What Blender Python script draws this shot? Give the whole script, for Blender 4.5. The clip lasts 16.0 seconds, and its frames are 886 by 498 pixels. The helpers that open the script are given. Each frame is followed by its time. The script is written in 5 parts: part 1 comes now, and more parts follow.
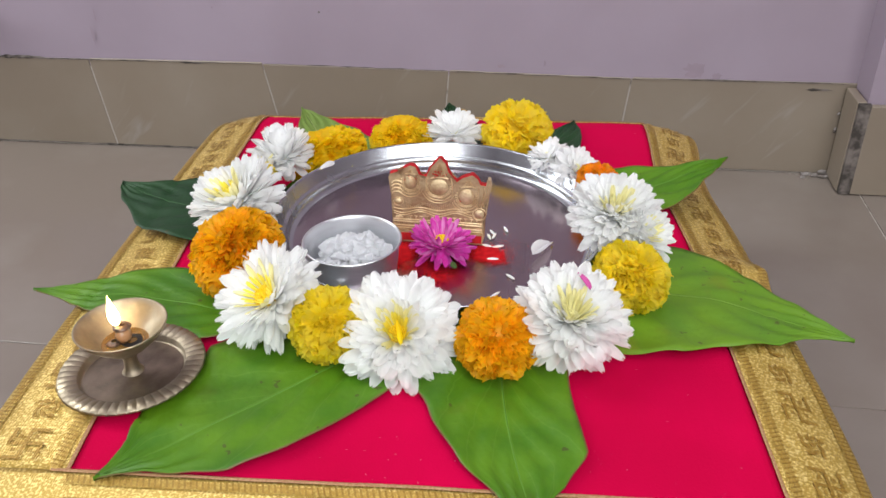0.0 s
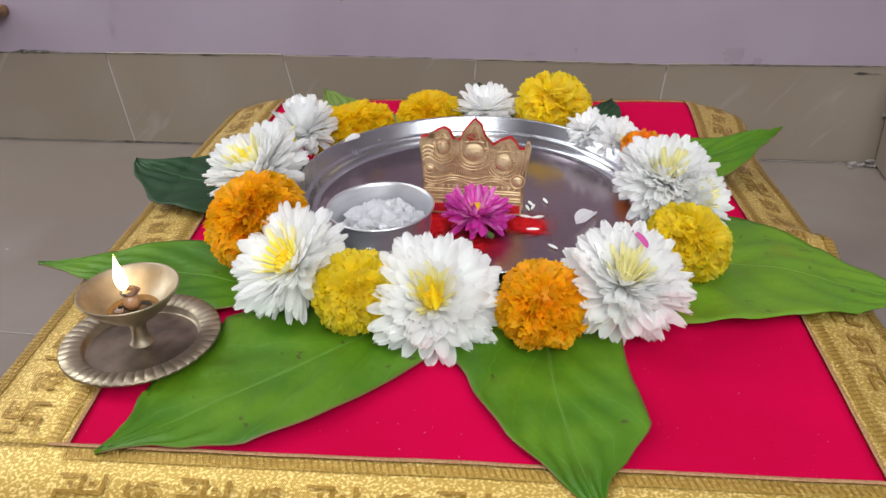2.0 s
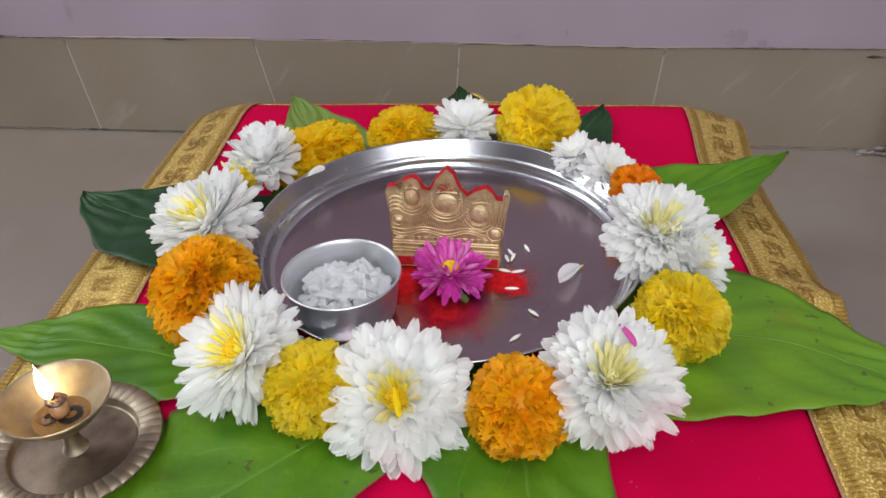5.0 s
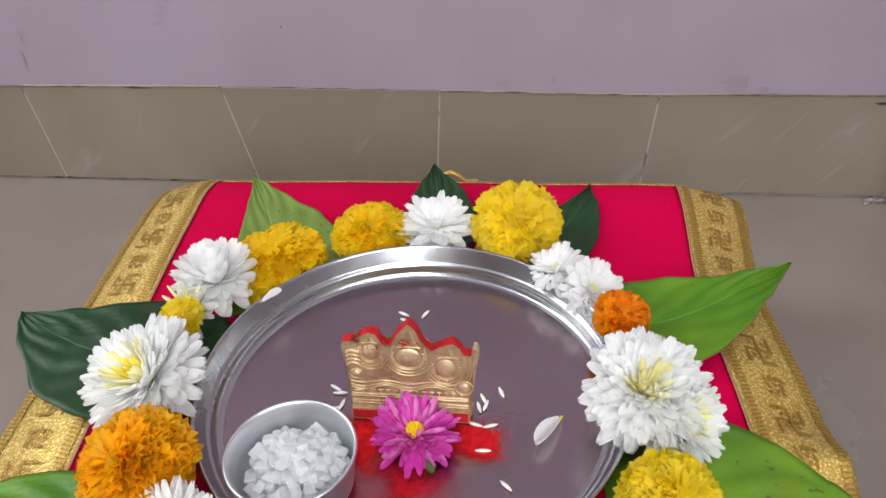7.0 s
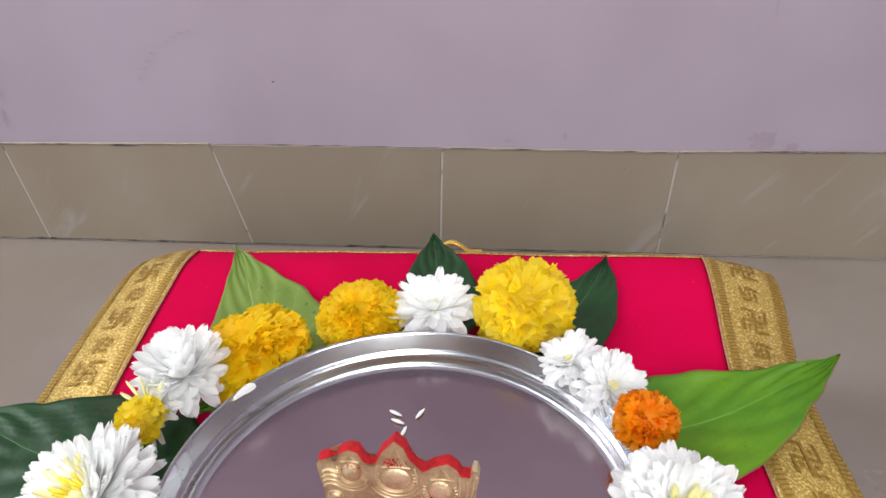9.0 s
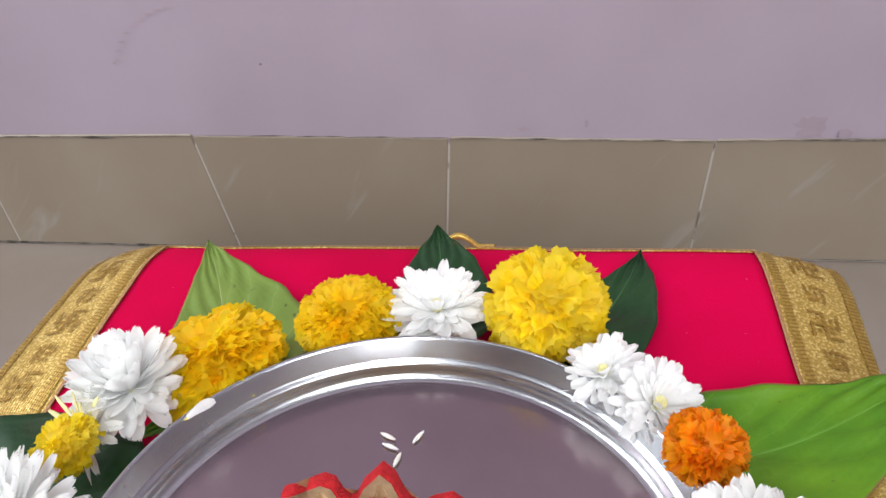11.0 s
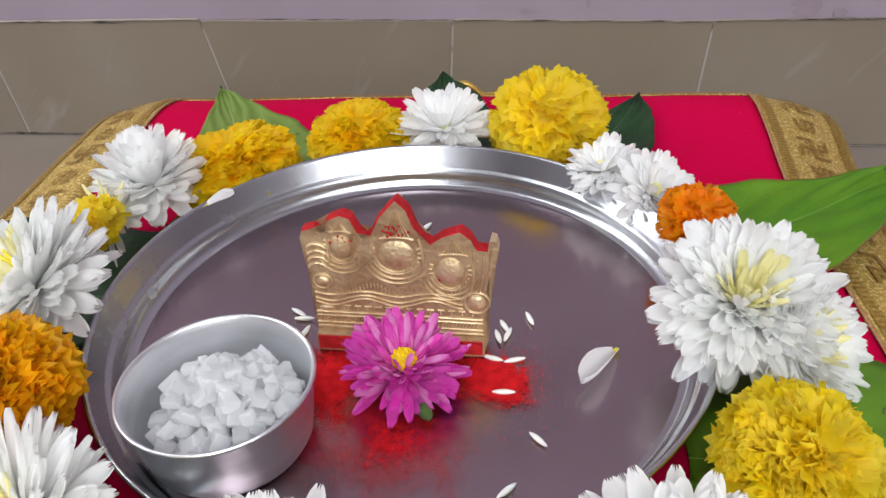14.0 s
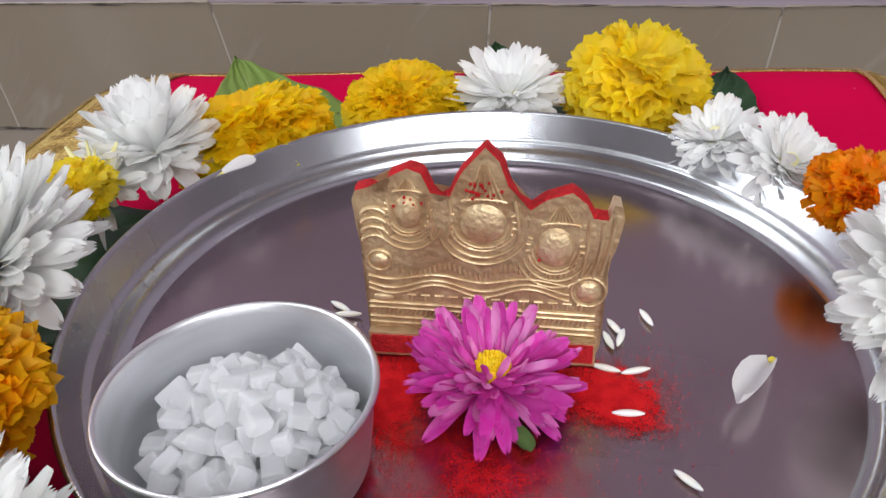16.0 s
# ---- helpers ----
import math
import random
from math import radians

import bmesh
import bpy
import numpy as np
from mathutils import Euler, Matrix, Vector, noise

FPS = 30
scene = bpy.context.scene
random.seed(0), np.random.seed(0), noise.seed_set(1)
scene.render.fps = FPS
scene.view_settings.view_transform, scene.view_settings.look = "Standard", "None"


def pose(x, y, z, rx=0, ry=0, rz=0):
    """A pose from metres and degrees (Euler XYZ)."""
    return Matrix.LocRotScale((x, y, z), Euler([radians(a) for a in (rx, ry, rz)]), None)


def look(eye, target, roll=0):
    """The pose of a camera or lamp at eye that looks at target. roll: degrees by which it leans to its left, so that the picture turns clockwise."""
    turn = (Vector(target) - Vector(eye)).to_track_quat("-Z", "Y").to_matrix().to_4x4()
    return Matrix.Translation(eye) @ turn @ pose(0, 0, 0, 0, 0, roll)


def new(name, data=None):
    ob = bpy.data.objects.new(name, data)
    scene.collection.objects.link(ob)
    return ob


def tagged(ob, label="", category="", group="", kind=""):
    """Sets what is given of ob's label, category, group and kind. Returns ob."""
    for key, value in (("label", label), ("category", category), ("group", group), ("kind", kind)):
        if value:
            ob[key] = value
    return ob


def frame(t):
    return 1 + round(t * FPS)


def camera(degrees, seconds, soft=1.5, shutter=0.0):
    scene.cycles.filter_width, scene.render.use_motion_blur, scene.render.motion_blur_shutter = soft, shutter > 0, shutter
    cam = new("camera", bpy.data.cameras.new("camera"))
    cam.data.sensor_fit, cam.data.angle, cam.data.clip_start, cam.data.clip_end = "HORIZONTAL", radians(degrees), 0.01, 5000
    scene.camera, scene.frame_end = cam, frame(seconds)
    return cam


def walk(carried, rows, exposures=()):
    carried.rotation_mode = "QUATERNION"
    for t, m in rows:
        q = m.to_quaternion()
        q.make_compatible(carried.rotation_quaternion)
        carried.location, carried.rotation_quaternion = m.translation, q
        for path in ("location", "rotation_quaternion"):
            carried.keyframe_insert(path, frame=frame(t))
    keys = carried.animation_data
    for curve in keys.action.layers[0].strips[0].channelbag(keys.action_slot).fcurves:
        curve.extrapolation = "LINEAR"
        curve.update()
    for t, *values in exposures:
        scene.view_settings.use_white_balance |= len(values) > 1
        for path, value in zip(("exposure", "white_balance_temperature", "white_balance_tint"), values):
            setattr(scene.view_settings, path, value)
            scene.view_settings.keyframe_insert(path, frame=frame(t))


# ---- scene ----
cam = camera(56.7, 16.0)
PATH = [
    (0, (0.124, 0.082, 0.266), (-0.153, 1.764, -0.78), -1.7),
    (0.5, (0.118, 0.085, 0.255), (-0.164, 1.769, -0.787), -1.8),
    (1, (0.112, 0.09, 0.244), (-0.188, 1.773, -0.793), -1.8),
    (1.5, (0.11, 0.094, 0.229), (-0.212, 1.784, -0.79), -2.3),
    (2, (0.111, 0.097, 0.22), (-0.213, 1.804, -0.77), -2.6),
    (2.5, (0.111, 0.099, 0.215), (-0.215, 1.805, -0.777), -3.0),
    (3, (0.111, 0.101, 0.217), (-0.22, 1.802, -0.781), -3.2),
    (5.5, (0.12, 0.195, 0.268), (-0.19, 1.773, -0.922), -3.9),
    (6, (0.124, 0.22, 0.282), (-0.193, 1.769, -0.944), -4.8),
    (6.5, (0.124, 0.243, 0.294), (-0.202, 1.792, -0.929), -5.6),
    (7, (0.124, 0.258, 0.3), (-0.197, 1.819, -0.909), -5.0),
    (7.5, (0.125, 0.268, 0.305), (-0.195, 1.845, -0.884), -4.6),
    (8, (0.127, 0.281, 0.304), (-0.207, 1.886, -0.842), -4.9),
    (8.5, (0.125, 0.296, 0.297), (-0.218, 1.907, -0.837), -5.3),
    (11, (0.111, 0.365, 0.233), (-0.264, 2.005, -0.849), -5.8),
    (11.5, (0.111, 0.361, 0.222), (-0.249, 1.987, -0.885), -5.3),
    (12, (0.111, 0.356, 0.211), (-0.246, 1.952, -0.94), -5.1),
    (12.5, (0.109, 0.348, 0.204), (-0.252, 1.928, -0.969), -5.2),
    (13, (0.109, 0.338, 0.202), (-0.258, 1.903, -0.989), -5.1),
    (13.5, (0.107, 0.326, 0.199), (-0.262, 1.883, -1.002), -5.2),
    (14, (0.112, 0.313, 0.187), (-0.253, 1.912, -0.958), -5.2),
    (14.5, (0.111, 0.32, 0.165), (-0.222, 1.959, -0.931), -5.4),
    (15, (0.094, 0.341, 0.144), (-0.222, 1.997, -0.931), -4.5),
    (15.5, (0.078, 0.352, 0.14), (-0.267, 2.007, -0.928), -4.5),
    (16, (0.077, 0.354, 0.139), (-0.285, 1.994, -0.947), -4.1),
]
walk(cam, [(t, look(eye, target, roll)) for t, eye, target, roll in PATH],
     [(0.0, -0.36), (1.5, -0.46), (3.0, -0.48), (5.5, -0.65), (6.5, -0.51), (7.5, -0.2), (8.5, -0.12), (11.0, -0.1), (12.5, -0.25), (13.5, -0.31), (14.5, -0.51), (16.0, -0.49)])

# ---- world and light ----
world = bpy.data.worlds.new("world")
scene.world = world
world.use_nodes = True
wn = world.node_tree
sky = wn.nodes.new("ShaderNodeTexSky")
sky.sky_type, sky.sun_disc = "NISHITA", False
sky.sun_elevation, sky.sun_rotation = radians(40), radians(200)
wn.links.new(sky.outputs[0], wn.nodes["Background"].inputs[0])
wn.nodes["Background"].inputs[1].default_value = 0.1


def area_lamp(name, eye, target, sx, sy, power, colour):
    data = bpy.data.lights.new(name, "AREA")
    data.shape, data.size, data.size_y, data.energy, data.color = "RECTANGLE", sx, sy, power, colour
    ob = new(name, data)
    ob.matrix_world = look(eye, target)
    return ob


# unseen daylight: bright rear window, narrow side window, added left and top fill
area_lamp("rear_window_daylight", (0.30, -0.97, 1.00), (0.0, 0.4, 0.1), 0.40, 0.90, 22, (0.94, 0.97, 1.0))
area_lamp("side_window_daylight", (0.83, -0.55, 1.10), (-0.2, 0.5, 0.1), 0.60, 0.86, 16, (0.95, 0.975, 1.0))
# added left fill, unseen: brightens the back wall towards that side
area_lamp("left_fill_light", (-1.27, 0.57, 1.0), (0.0, 0.50, 0.2), 0.52, 1.7, 26, (0.93, 0.965, 1.0))
# added overhead fill, unseen: lifts upward faces more than the wall
area_lamp("top_fill_light", (0.22, -0.35, 2.33), (0.1, 0.20, 0.0), 0.80, 0.80, 20, (0.94, 0.97, 1.0))

# ---- materials ----
V = Vector


def material(name, colour, rough=0.5, metal=0.0, second=None, scale=8.0, mix=(0.4, 0.62), bump=0.0, bump_scale=60.0,
             vary=0.0, sheen=0.0, sub=0.0, sub_colour=None, coat=0.0, rough_var=0.0, detail=6.0, stretch=(1, 1, 1), transmission=0.0, ior=1.45, translucent=0.0):
    m = bpy.data.materials.new(name)
    m.use_nodes = True
    nt = m.node_tree
    b = nt.nodes["Principled BSDF"]
    N, L = nt.nodes.new, nt.links.new
    co = N("ShaderNodeTexCoord")
    mp = N("ShaderNodeMapping")
    mp.inputs["Scale"].default_value = stretch
    L(co.outputs["Object"], mp.inputs[0])
    col = N("ShaderNodeRGB")
    col.outputs[0].default_value = (*colour, 1)
    out = col.outputs[0]
    if second:
        no = N("ShaderNodeTexNoise")
        no.inputs["Scale"].default_value, no.inputs["Detail"].default_value = scale, detail
        L(mp.outputs[0], no.inputs["Vector"])
        rp = N("ShaderNodeMapRange")
        rp.inputs[1].default_value, rp.inputs[2].default_value = mix
        L(no.outputs[0], rp.inputs[0])
        mx = N("ShaderNodeMix")
        mx.data_type = "RGBA"
        L(rp.outputs[0], mx.inputs[0])
        L(out, mx.inputs[6])
        mx.inputs[7].default_value = (*second, 1)
        out = mx.outputs[2]
        if rough_var:
            rr = N("ShaderNodeMapRange")
            rr.inputs[3].default_value, rr.inputs[4].default_value = rough, rough + rough_var
            L(rp.outputs[0], rr.inputs[0])
            L(rr.outputs[0], b.inputs["Roughness"])
    if vary:
        geo = N("ShaderNodeNewGeometry")
        info = N("ShaderNodeObjectInfo")
        ad = N("ShaderNodeMath")
        ad.operation = "ADD"
        L(geo.outputs["Random Per Island"], ad.inputs[0])
        L(info.outputs["Random"], ad.inputs[1])
        fr = N("ShaderNodeMath")
        fr.operation = "FRACT"
        L(ad.outputs[0], fr.inputs[0])
        r2 = N("ShaderNodeMapRange")
        r2.inputs[3].default_value, r2.inputs[4].default_value = 1 - vary, 1 + vary * 0.6
        L(fr.outputs[0], r2.inputs[0])
        hs = N("ShaderNodeHueSaturation")
        L(r2.outputs[0], hs.inputs["Value"])
        L(out, hs.inputs["Color"])
        out = hs.outputs[0]
    L(out, b.inputs["Base Color"])
    if not (second and rough_var):
        b.inputs["Roughness"].default_value = rough
    b.inputs["Metallic"].default_value = metal
    b.inputs["IOR"].default_value = ior
    b.inputs["Sheen Weight"].default_value = sheen
    b.inputs["Coat Weight"].default_value = coat
    b.inputs["Transmission Weight"].default_value = transmission
    if sub:
        b.inputs["Subsurface Weight"].default_value = sub
        b.inputs["Subsurface Radius"].default_value = (0.004, 0.003, 0.002)
        b.inputs["Subsurface Scale"].default_value = 0.5
    if bump:
        n2 = N("ShaderNodeTexNoise")
        n2.inputs["Scale"].default_value, n2.inputs["Detail"].default_value = bump_scale, 4
        L(mp.outputs[0], n2.inputs["Vector"])
        bp = N("ShaderNodeBump")
        bp.inputs["Strength"].default_value, bp.inputs["Distance"].default_value = bump, 0.002
        L(n2.outputs[0], bp.inputs["Height"])
        L(bp.outputs[0], b.inputs["Normal"])
    if translucent:
        tr = N("ShaderNodeBsdfTranslucent")
        L(out, tr.inputs["Color"])
        ms = N("ShaderNodeMixShader")
        ms.inputs[0].default_value = translucent
        L(b.outputs[0], ms.inputs[1])
        L(tr.outputs[0], ms.inputs[2])
        L(ms.outputs[0], nt.nodes["Material Output"].inputs["Surface"])
    return m


def leaf_material(name, colour, second, vein, edge=None):
    """A leaf: blotches of two greens, and pale veins drawn from the leaf's own length and width."""
    m = material(name, colour, 0.45, second=second, scale=28, mix=(0.35, 0.7), bump=0.12, bump_scale=260, translucent=0.25)
    nt = m.node_tree
    b = nt.nodes["Principled BSDF"]
    N, L = nt.nodes.new, nt.links.new
    uv = N("ShaderNodeUVMap")
    sep = N("ShaderNodeSeparateXYZ")
    L(uv.outputs[0], sep.inputs[0])

    def math(op, a, c, d=None):
        n = N("ShaderNodeMath")
        n.operation = op
        for i, v in enumerate((a, c, d)):
            if v is None:
                continue
            if isinstance(v, (int, float)):
                n.inputs[i].default_value = v
            else:
                L(v, n.inputs[i])
        return n.outputs[0]
    side = math("ABSOLUTE", math("SUBTRACT", sep.outputs[1], 0.5), 0)
    mid = math("LESS_THAN", side, 0.012)
    drift = N("ShaderNodeTexNoise")
    drift.inputs["Scale"].default_value = 5
    L(uv.outputs[0], drift.inputs["Vector"])
    k = math("SUBTRACT", math("MULTIPLY", sep.outputs[0], 5.0), math("MULTIPLY", math("POWER", side, 0.8), 4.6))
    k = math("ADD", k, math("MULTIPLY", drift.outputs[0], 0.5))
    saw = math("ABSOLUTE", math("SUBTRACT", math("FRACT", k, 0), 0.5), 0)
    vein_side = math("MULTIPLY", math("LESS_THAN", saw, 0.022), 0.35)
    mask = math("MAXIMUM", math("MULTIPLY", mid, 0.6), vein_side)
    mx = N("ShaderNodeMix")
    mx.data_type = "RGBA"
    L(mask, mx.inputs[0])
    old = b.inputs["Base Color"].links[0].from_socket
    L(old, mx.inputs[6])
    mx.inputs[7].default_value = (*vein, 1)
    out = mx.outputs[2]
    co = N("ShaderNodeTexCoord")
    sp = N("ShaderNodeTexNoise")
    sp.inputs["Scale"].default_value, sp.inputs["Detail"].default_value = 170, 2
    L(co.outputs["Object"], sp.inputs["Vector"])
    m3 = N("ShaderNodeMix")
    m3.data_type = "RGBA"
    L(math("MULTIPLY", math("GREATER_THAN", sp.outputs[0], 0.715), 0.8), m3.inputs[0])
    L(out, m3.inputs[6])
    m3.inputs[7].default_value = (0.07, 0.06, 0.02, 1)
    out = m3.outputs[2]
    # brownish bruises in a few broad blotches
    br = N("ShaderNodeTexNoise")
    br.inputs["Scale"].default_value, br.inputs["Detail"].default_value = 34, 5
    L(co.outputs["Object"], br.inputs["Vector"])
    fade = N("ShaderNodeMapRange")
    fade.inputs[1].default_value, fade.inputs[2].default_value, fade.inputs[4].default_value = 0.60, 0.78, 0.55
    L(br.outputs[0], fade.inputs[0])
    m4 = N("ShaderNodeMix")
    m4.data_type = "RGBA"
    L(fade.outputs[0], m4.inputs[0])
    L(out, m4.inputs[6])
    m4.inputs[7].default_value = (colour[0] * 1.1 + 0.03, colour[1] * 0.45, colour[2], 1)
    out = m4.outputs[2]
    if edge:
        m2 = N("ShaderNodeMix")
        m2.data_type = "RGBA"
        L(math("GREATER_THAN", side, 0.488), m2.inputs[0])
        L(out, m2.inputs[6])
        m2.inputs[7].default_value = (*edge, 1)
        out = m2.outputs[2]
    L(out, b.inputs["Base Color"])
    # net of fine veins pressed into the surface
    net = N("ShaderNodeTexVoronoi")
    net.feature = "DISTANCE_TO_EDGE"
    net.inputs["Scale"].default_value = 150
    L(co.outputs["Object"], net.inputs["Vector"])
    relief = N("ShaderNodeBump")
    relief.inputs["Strength"].default_value, relief.inputs["Distance"].default_value = 0.22, 0.0012
    L(net.outputs["Distance"], relief.inputs["Height"])
    L(b.inputs["Normal"].links[0].from_socket, relief.inputs["Normal"])
    L(relief.outputs[0], b.inputs["Normal"])
    return m


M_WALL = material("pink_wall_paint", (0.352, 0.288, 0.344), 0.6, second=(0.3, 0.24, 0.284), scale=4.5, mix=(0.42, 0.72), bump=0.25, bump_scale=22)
M_SKIRT = material("beige_marbled_tile", (0.240, 0.194, 0.145), 0.36, second=(0.27, 0.225, 0.175), scale=9, mix=(0.45, 0.75), bump=0.03, bump_scale=20, vary=0.04)


def add_veins(m, colour):
    """Faint pale streaks that run slanting through a tile, broken up by noise."""
    nt = m.node_tree
    N, L = nt.nodes.new, nt.links.new
    b = nt.nodes["Principled BSDF"]
    co, mp = N("ShaderNodeTexCoord"), N("ShaderNodeMapping")
    mp.vector_type = "TEXTURE"
    mp.inputs["Rotation"].default_value = (0, radians(-52), 0)
    mp.inputs["Scale"].default_value = (0.16, 0.16, 0.026)
    L(co.outputs["Object"], mp.inputs[0])
    no = N("ShaderNodeTexNoise")
    no.inputs["Scale"].default_value, no.inputs["Detail"].default_value, no.inputs["Distortion"].default_value = 1.0, 5, 0.6
    L(mp.outputs[0], no.inputs["Vector"])
    rp = N("ShaderNodeMapRange")
    rp.inputs[1].default_value, rp.inputs[2].default_value, rp.inputs[4].default_value = 0.60, 0.78, 0.75
    L(no.outputs[0], rp.inputs[0])
    mx = N("ShaderNodeMix")
    mx.data_type = "RGBA"
    L(rp.outputs[0], mx.inputs[0])
    L(b.inputs["Base Color"].links[0].from_socket, mx.inputs[6])
    mx.inputs[7].default_value = (*colour, 1)
    L(mx.outputs[2], b.inputs["Base Color"])


add_veins(M_SKIRT, (0.40, 0.375, 0.35))
M_FLOOR = material("glossy_beige_floor_tile", (0.205, 0.168, 0.138), 0.2, second=(0.24, 0.205, 0.175), scale=6, mix=(0.45, 0.7), rough_var=0.1, bump=0.015, bump_scale=30)
M_GROUT = material("pale_grout", (0.40, 0.36, 0.32), 0.9, second=(0.16, 0.135, 0.11), scale=45, mix=(0.58, 0.66))
M_DIRT = material("dark_grime", (0.05, 0.042, 0.035), 0.9, second=(0.2, 0.17, 0.15), scale=90)
M_RED = material("crimson_satin_cloth", (0.52, 0.0008, 0.048), 0.85, second=(0.45, 0.0008, 0.038), scale=9, bump=0.12, bump_scale=900)
M_RED.node_tree.nodes["Principled BSDF"].inputs["Specular IOR Level"].default_value = 0.05
M_STEEL_FLOOR = material("tarnished_steel", (0.40, 0.325, 0.35), 0.15, 1.0, second=(0.31, 0.24, 0.265), scale=13, mix=(0.38, 0.68), rough_var=0.13, bump=0.02, bump_scale=140)
M_STEEL = material("brushed_steel", (0.50, 0.51, 0.53), 0.20, 1.0, second=(0.43, 0.435, 0.45), scale=24, mix=(0.4, 0.7), rough_var=0.1, bump=0.02, bump_scale=140)
for spun, amount in ((M_STEEL, 0.6), (M_STEEL_FLOOR, 0.45)):
    # turned on a lathe: fine scratches run round the middle
    ring = spun.node_tree.nodes.new("ShaderNodeTangent")
    ring.direction_type, ring.axis = "RADIAL", "Z"
    bsdf = spun.node_tree.nodes["Principled BSDF"]
    bsdf.inputs["Anisotropic"].default_value = amount
    spun.node_tree.links.new(ring.outputs[0], bsdf.inputs["Tangent"])
M_ALU = material("satin_aluminium", (0.80, 0.81, 0.83), 0.36, 1.0, second=(0.72, 0.72, 0.74), scale=30, rough_var=0.08, bump=0.03, bump_scale=300, stretch=(1, 1, 6))
M_BRASS = material("aged_brass", (0.76, 0.60, 0.37), 0.43, 0.75, second=(0.52, 0.35, 0.19), scale=110, rough_var=0.18, bump=0.35, bump_scale=520)
# flat front of the plaque, darker and browner than its raised brass
M_BRASS_DARK = material("dark_brass_field", (0.50, 0.36, 0.21), 0.52, 0.6, second=(0.36, 0.22, 0.12), scale=140, rough_var=0.2, bump=0.4, bump_scale=600)
M_LAMP = material("dull_lamp_brass", (0.47, 0.40, 0.28), 0.40, 1.0, second=(0.27, 0.22, 0.16), scale=60, rough_var=0.2, bump=0.06, bump_scale=300)
M_POWDER = material("vermilion_powder", (0.62, 0.012, 0.018), 0.95, second=(0.5, 0.008, 0.012), scale=500, bump=0.9, bump_scale=1600)
M_WHITE = material("white_petal", (0.985, 0.985, 0.98), 0.5, second=(0.96, 0.965, 0.945), scale=60, vary=0.03, translucent=0.52, bump=0.08, bump_scale=500)
M_CREAM = material("cream_petal", (0.93, 0.88, 0.48), 0.5, vary=0.08, translucent=0.2)
M_BUTTER = material("butter_yellow_petal", (0.97, 0.86, 0.14), 0.5, second=(0.95, 0.80, 0.08), scale=200, vary=0.08, translucent=0.35)
M_YELLOW = material("yellow_floret", (0.85, 0.62, 0.01), 0.55, second=(0.80, 0.50, 0.0), scale=300, vary=0.12)
M_MARI_Y = material("lemon_marigold_petal", (1.0, 0.83, 0.02), 0.5, second=(1.0, 0.85, 0.08), scale=120, vary=0.10, translucent=0.68)
M_MARI_G = material("golden_marigold_petal", (1.0, 0.72, 0.006), 0.5, second=(1.0, 0.80, 0.02), scale=120, vary=0.10, translucent=0.68)
M_MARI_O = material("orange_marigold_petal", (1.0, 0.50, 0.004), 0.5, second=(1.0, 0.58, 0.008), scale=120, vary=0.18, translucent=0.6)
M_MARI_D = material("dark_orange_marigold_petal", (1.0, 0.32, 0.003), 0.5, second=(1.0, 0.42, 0.005), scale=120, vary=0.18, translucent=0.6)
M_MAGENTA = material("magenta_petal", (0.72, 0.035, 0.44), 0.45, second=(0.80, 0.12, 0.58), scale=160, vary=0.18, translucent=0.42)
M_MAGENTA_PALE = material("pale_magenta_petal", (0.80, 0.13, 0.56), 0.45, second=(0.90, 0.36, 0.74), scale=130, vary=0.14, translucent=0.42)
M_PINK = material("pink_petal", (0.50, 0.08, 0.28), 0.5, second=(0.5, 0.06, 0.28), scale=120)
M_CALYX = material("green_calyx", (0.10, 0.19, 0.05), 0.6, second=(0.06, 0.12, 0.03), scale=100)
M_LEAF = leaf_material("mid_green_leaf", (0.055, 0.18, 0.006), (0.135, 0.29, 0.010), (0.15, 0.31, 0.035), (0.20, 0.13, 0.04))
M_LEAF_LIME = leaf_material("yellow_green_leaf", (0.17, 0.32, 0.015), (0.12, 0.27, 0.02), (0.13, 0.24, 0.03))
M_LEAF_DARK = leaf_material("dark_green_leaf", (0.011, 0.048, 0.014), (0.019, 0.068, 0.018), (0.035, 0.10, 0.03))
M_LEAF_PALE = leaf_material("pale_leaf_underside", (0.22, 0.32, 0.06), (0.18, 0.28, 0.05), (0.33, 0.42, 0.14))
M_RICE = material("rice_grain", (0.82, 0.80, 0.74), 0.35, vary=0.05, sub=0.4)
M_SUGAR = material("rock_sugar", (0.97, 0.975, 0.985), 0.30, second=(0.99, 0.99, 0.99), scale=200, vary=0.05, transmission=0.55, ior=1.30, bump=0.1, bump_scale=500, translucent=0.50)
M_WICK = material("oily_burnt_cotton", (0.20, 0.10, 0.05), 0.3, second=(0.03, 0.02, 0.015), scale=220, mix=(0.35, 0.6), bump=0.6, bump_scale=500, coat=0.4)
M_WICK_TAN = material("oily_tan_cotton", (0.45, 0.25, 0.12), 0.28, second=(0.30, 0.14, 0.06), scale=160, bump=0.4, bump_scale=400, coat=0.5)
M_CHAR = material("char", (0.015, 0.012, 0.01), 0.6, bump=0.5, bump_scale=500)
M_WOOD = material("stool_wood", (0.22, 0.12, 0.06), 0.55, second=(0.15, 0.08, 0.04), scale=18, stretch=(1, 8, 8), bump=0.2, bump_scale=60)
# unseen walls: darker than the back wall's paint, so less light bounces
M_PLAIN = material("unseen_wall_dim_paint", (0.24, 0.2, 0.224), 0.7, second=(0.216, 0.176, 0.2), scale=2.5, bump=0.15, bump_scale=20)
M_CEIL = material("white_ceiling_paint", (0.78, 0.77, 0.76), 0.8, second=(0.74, 0.73, 0.72), scale=2)


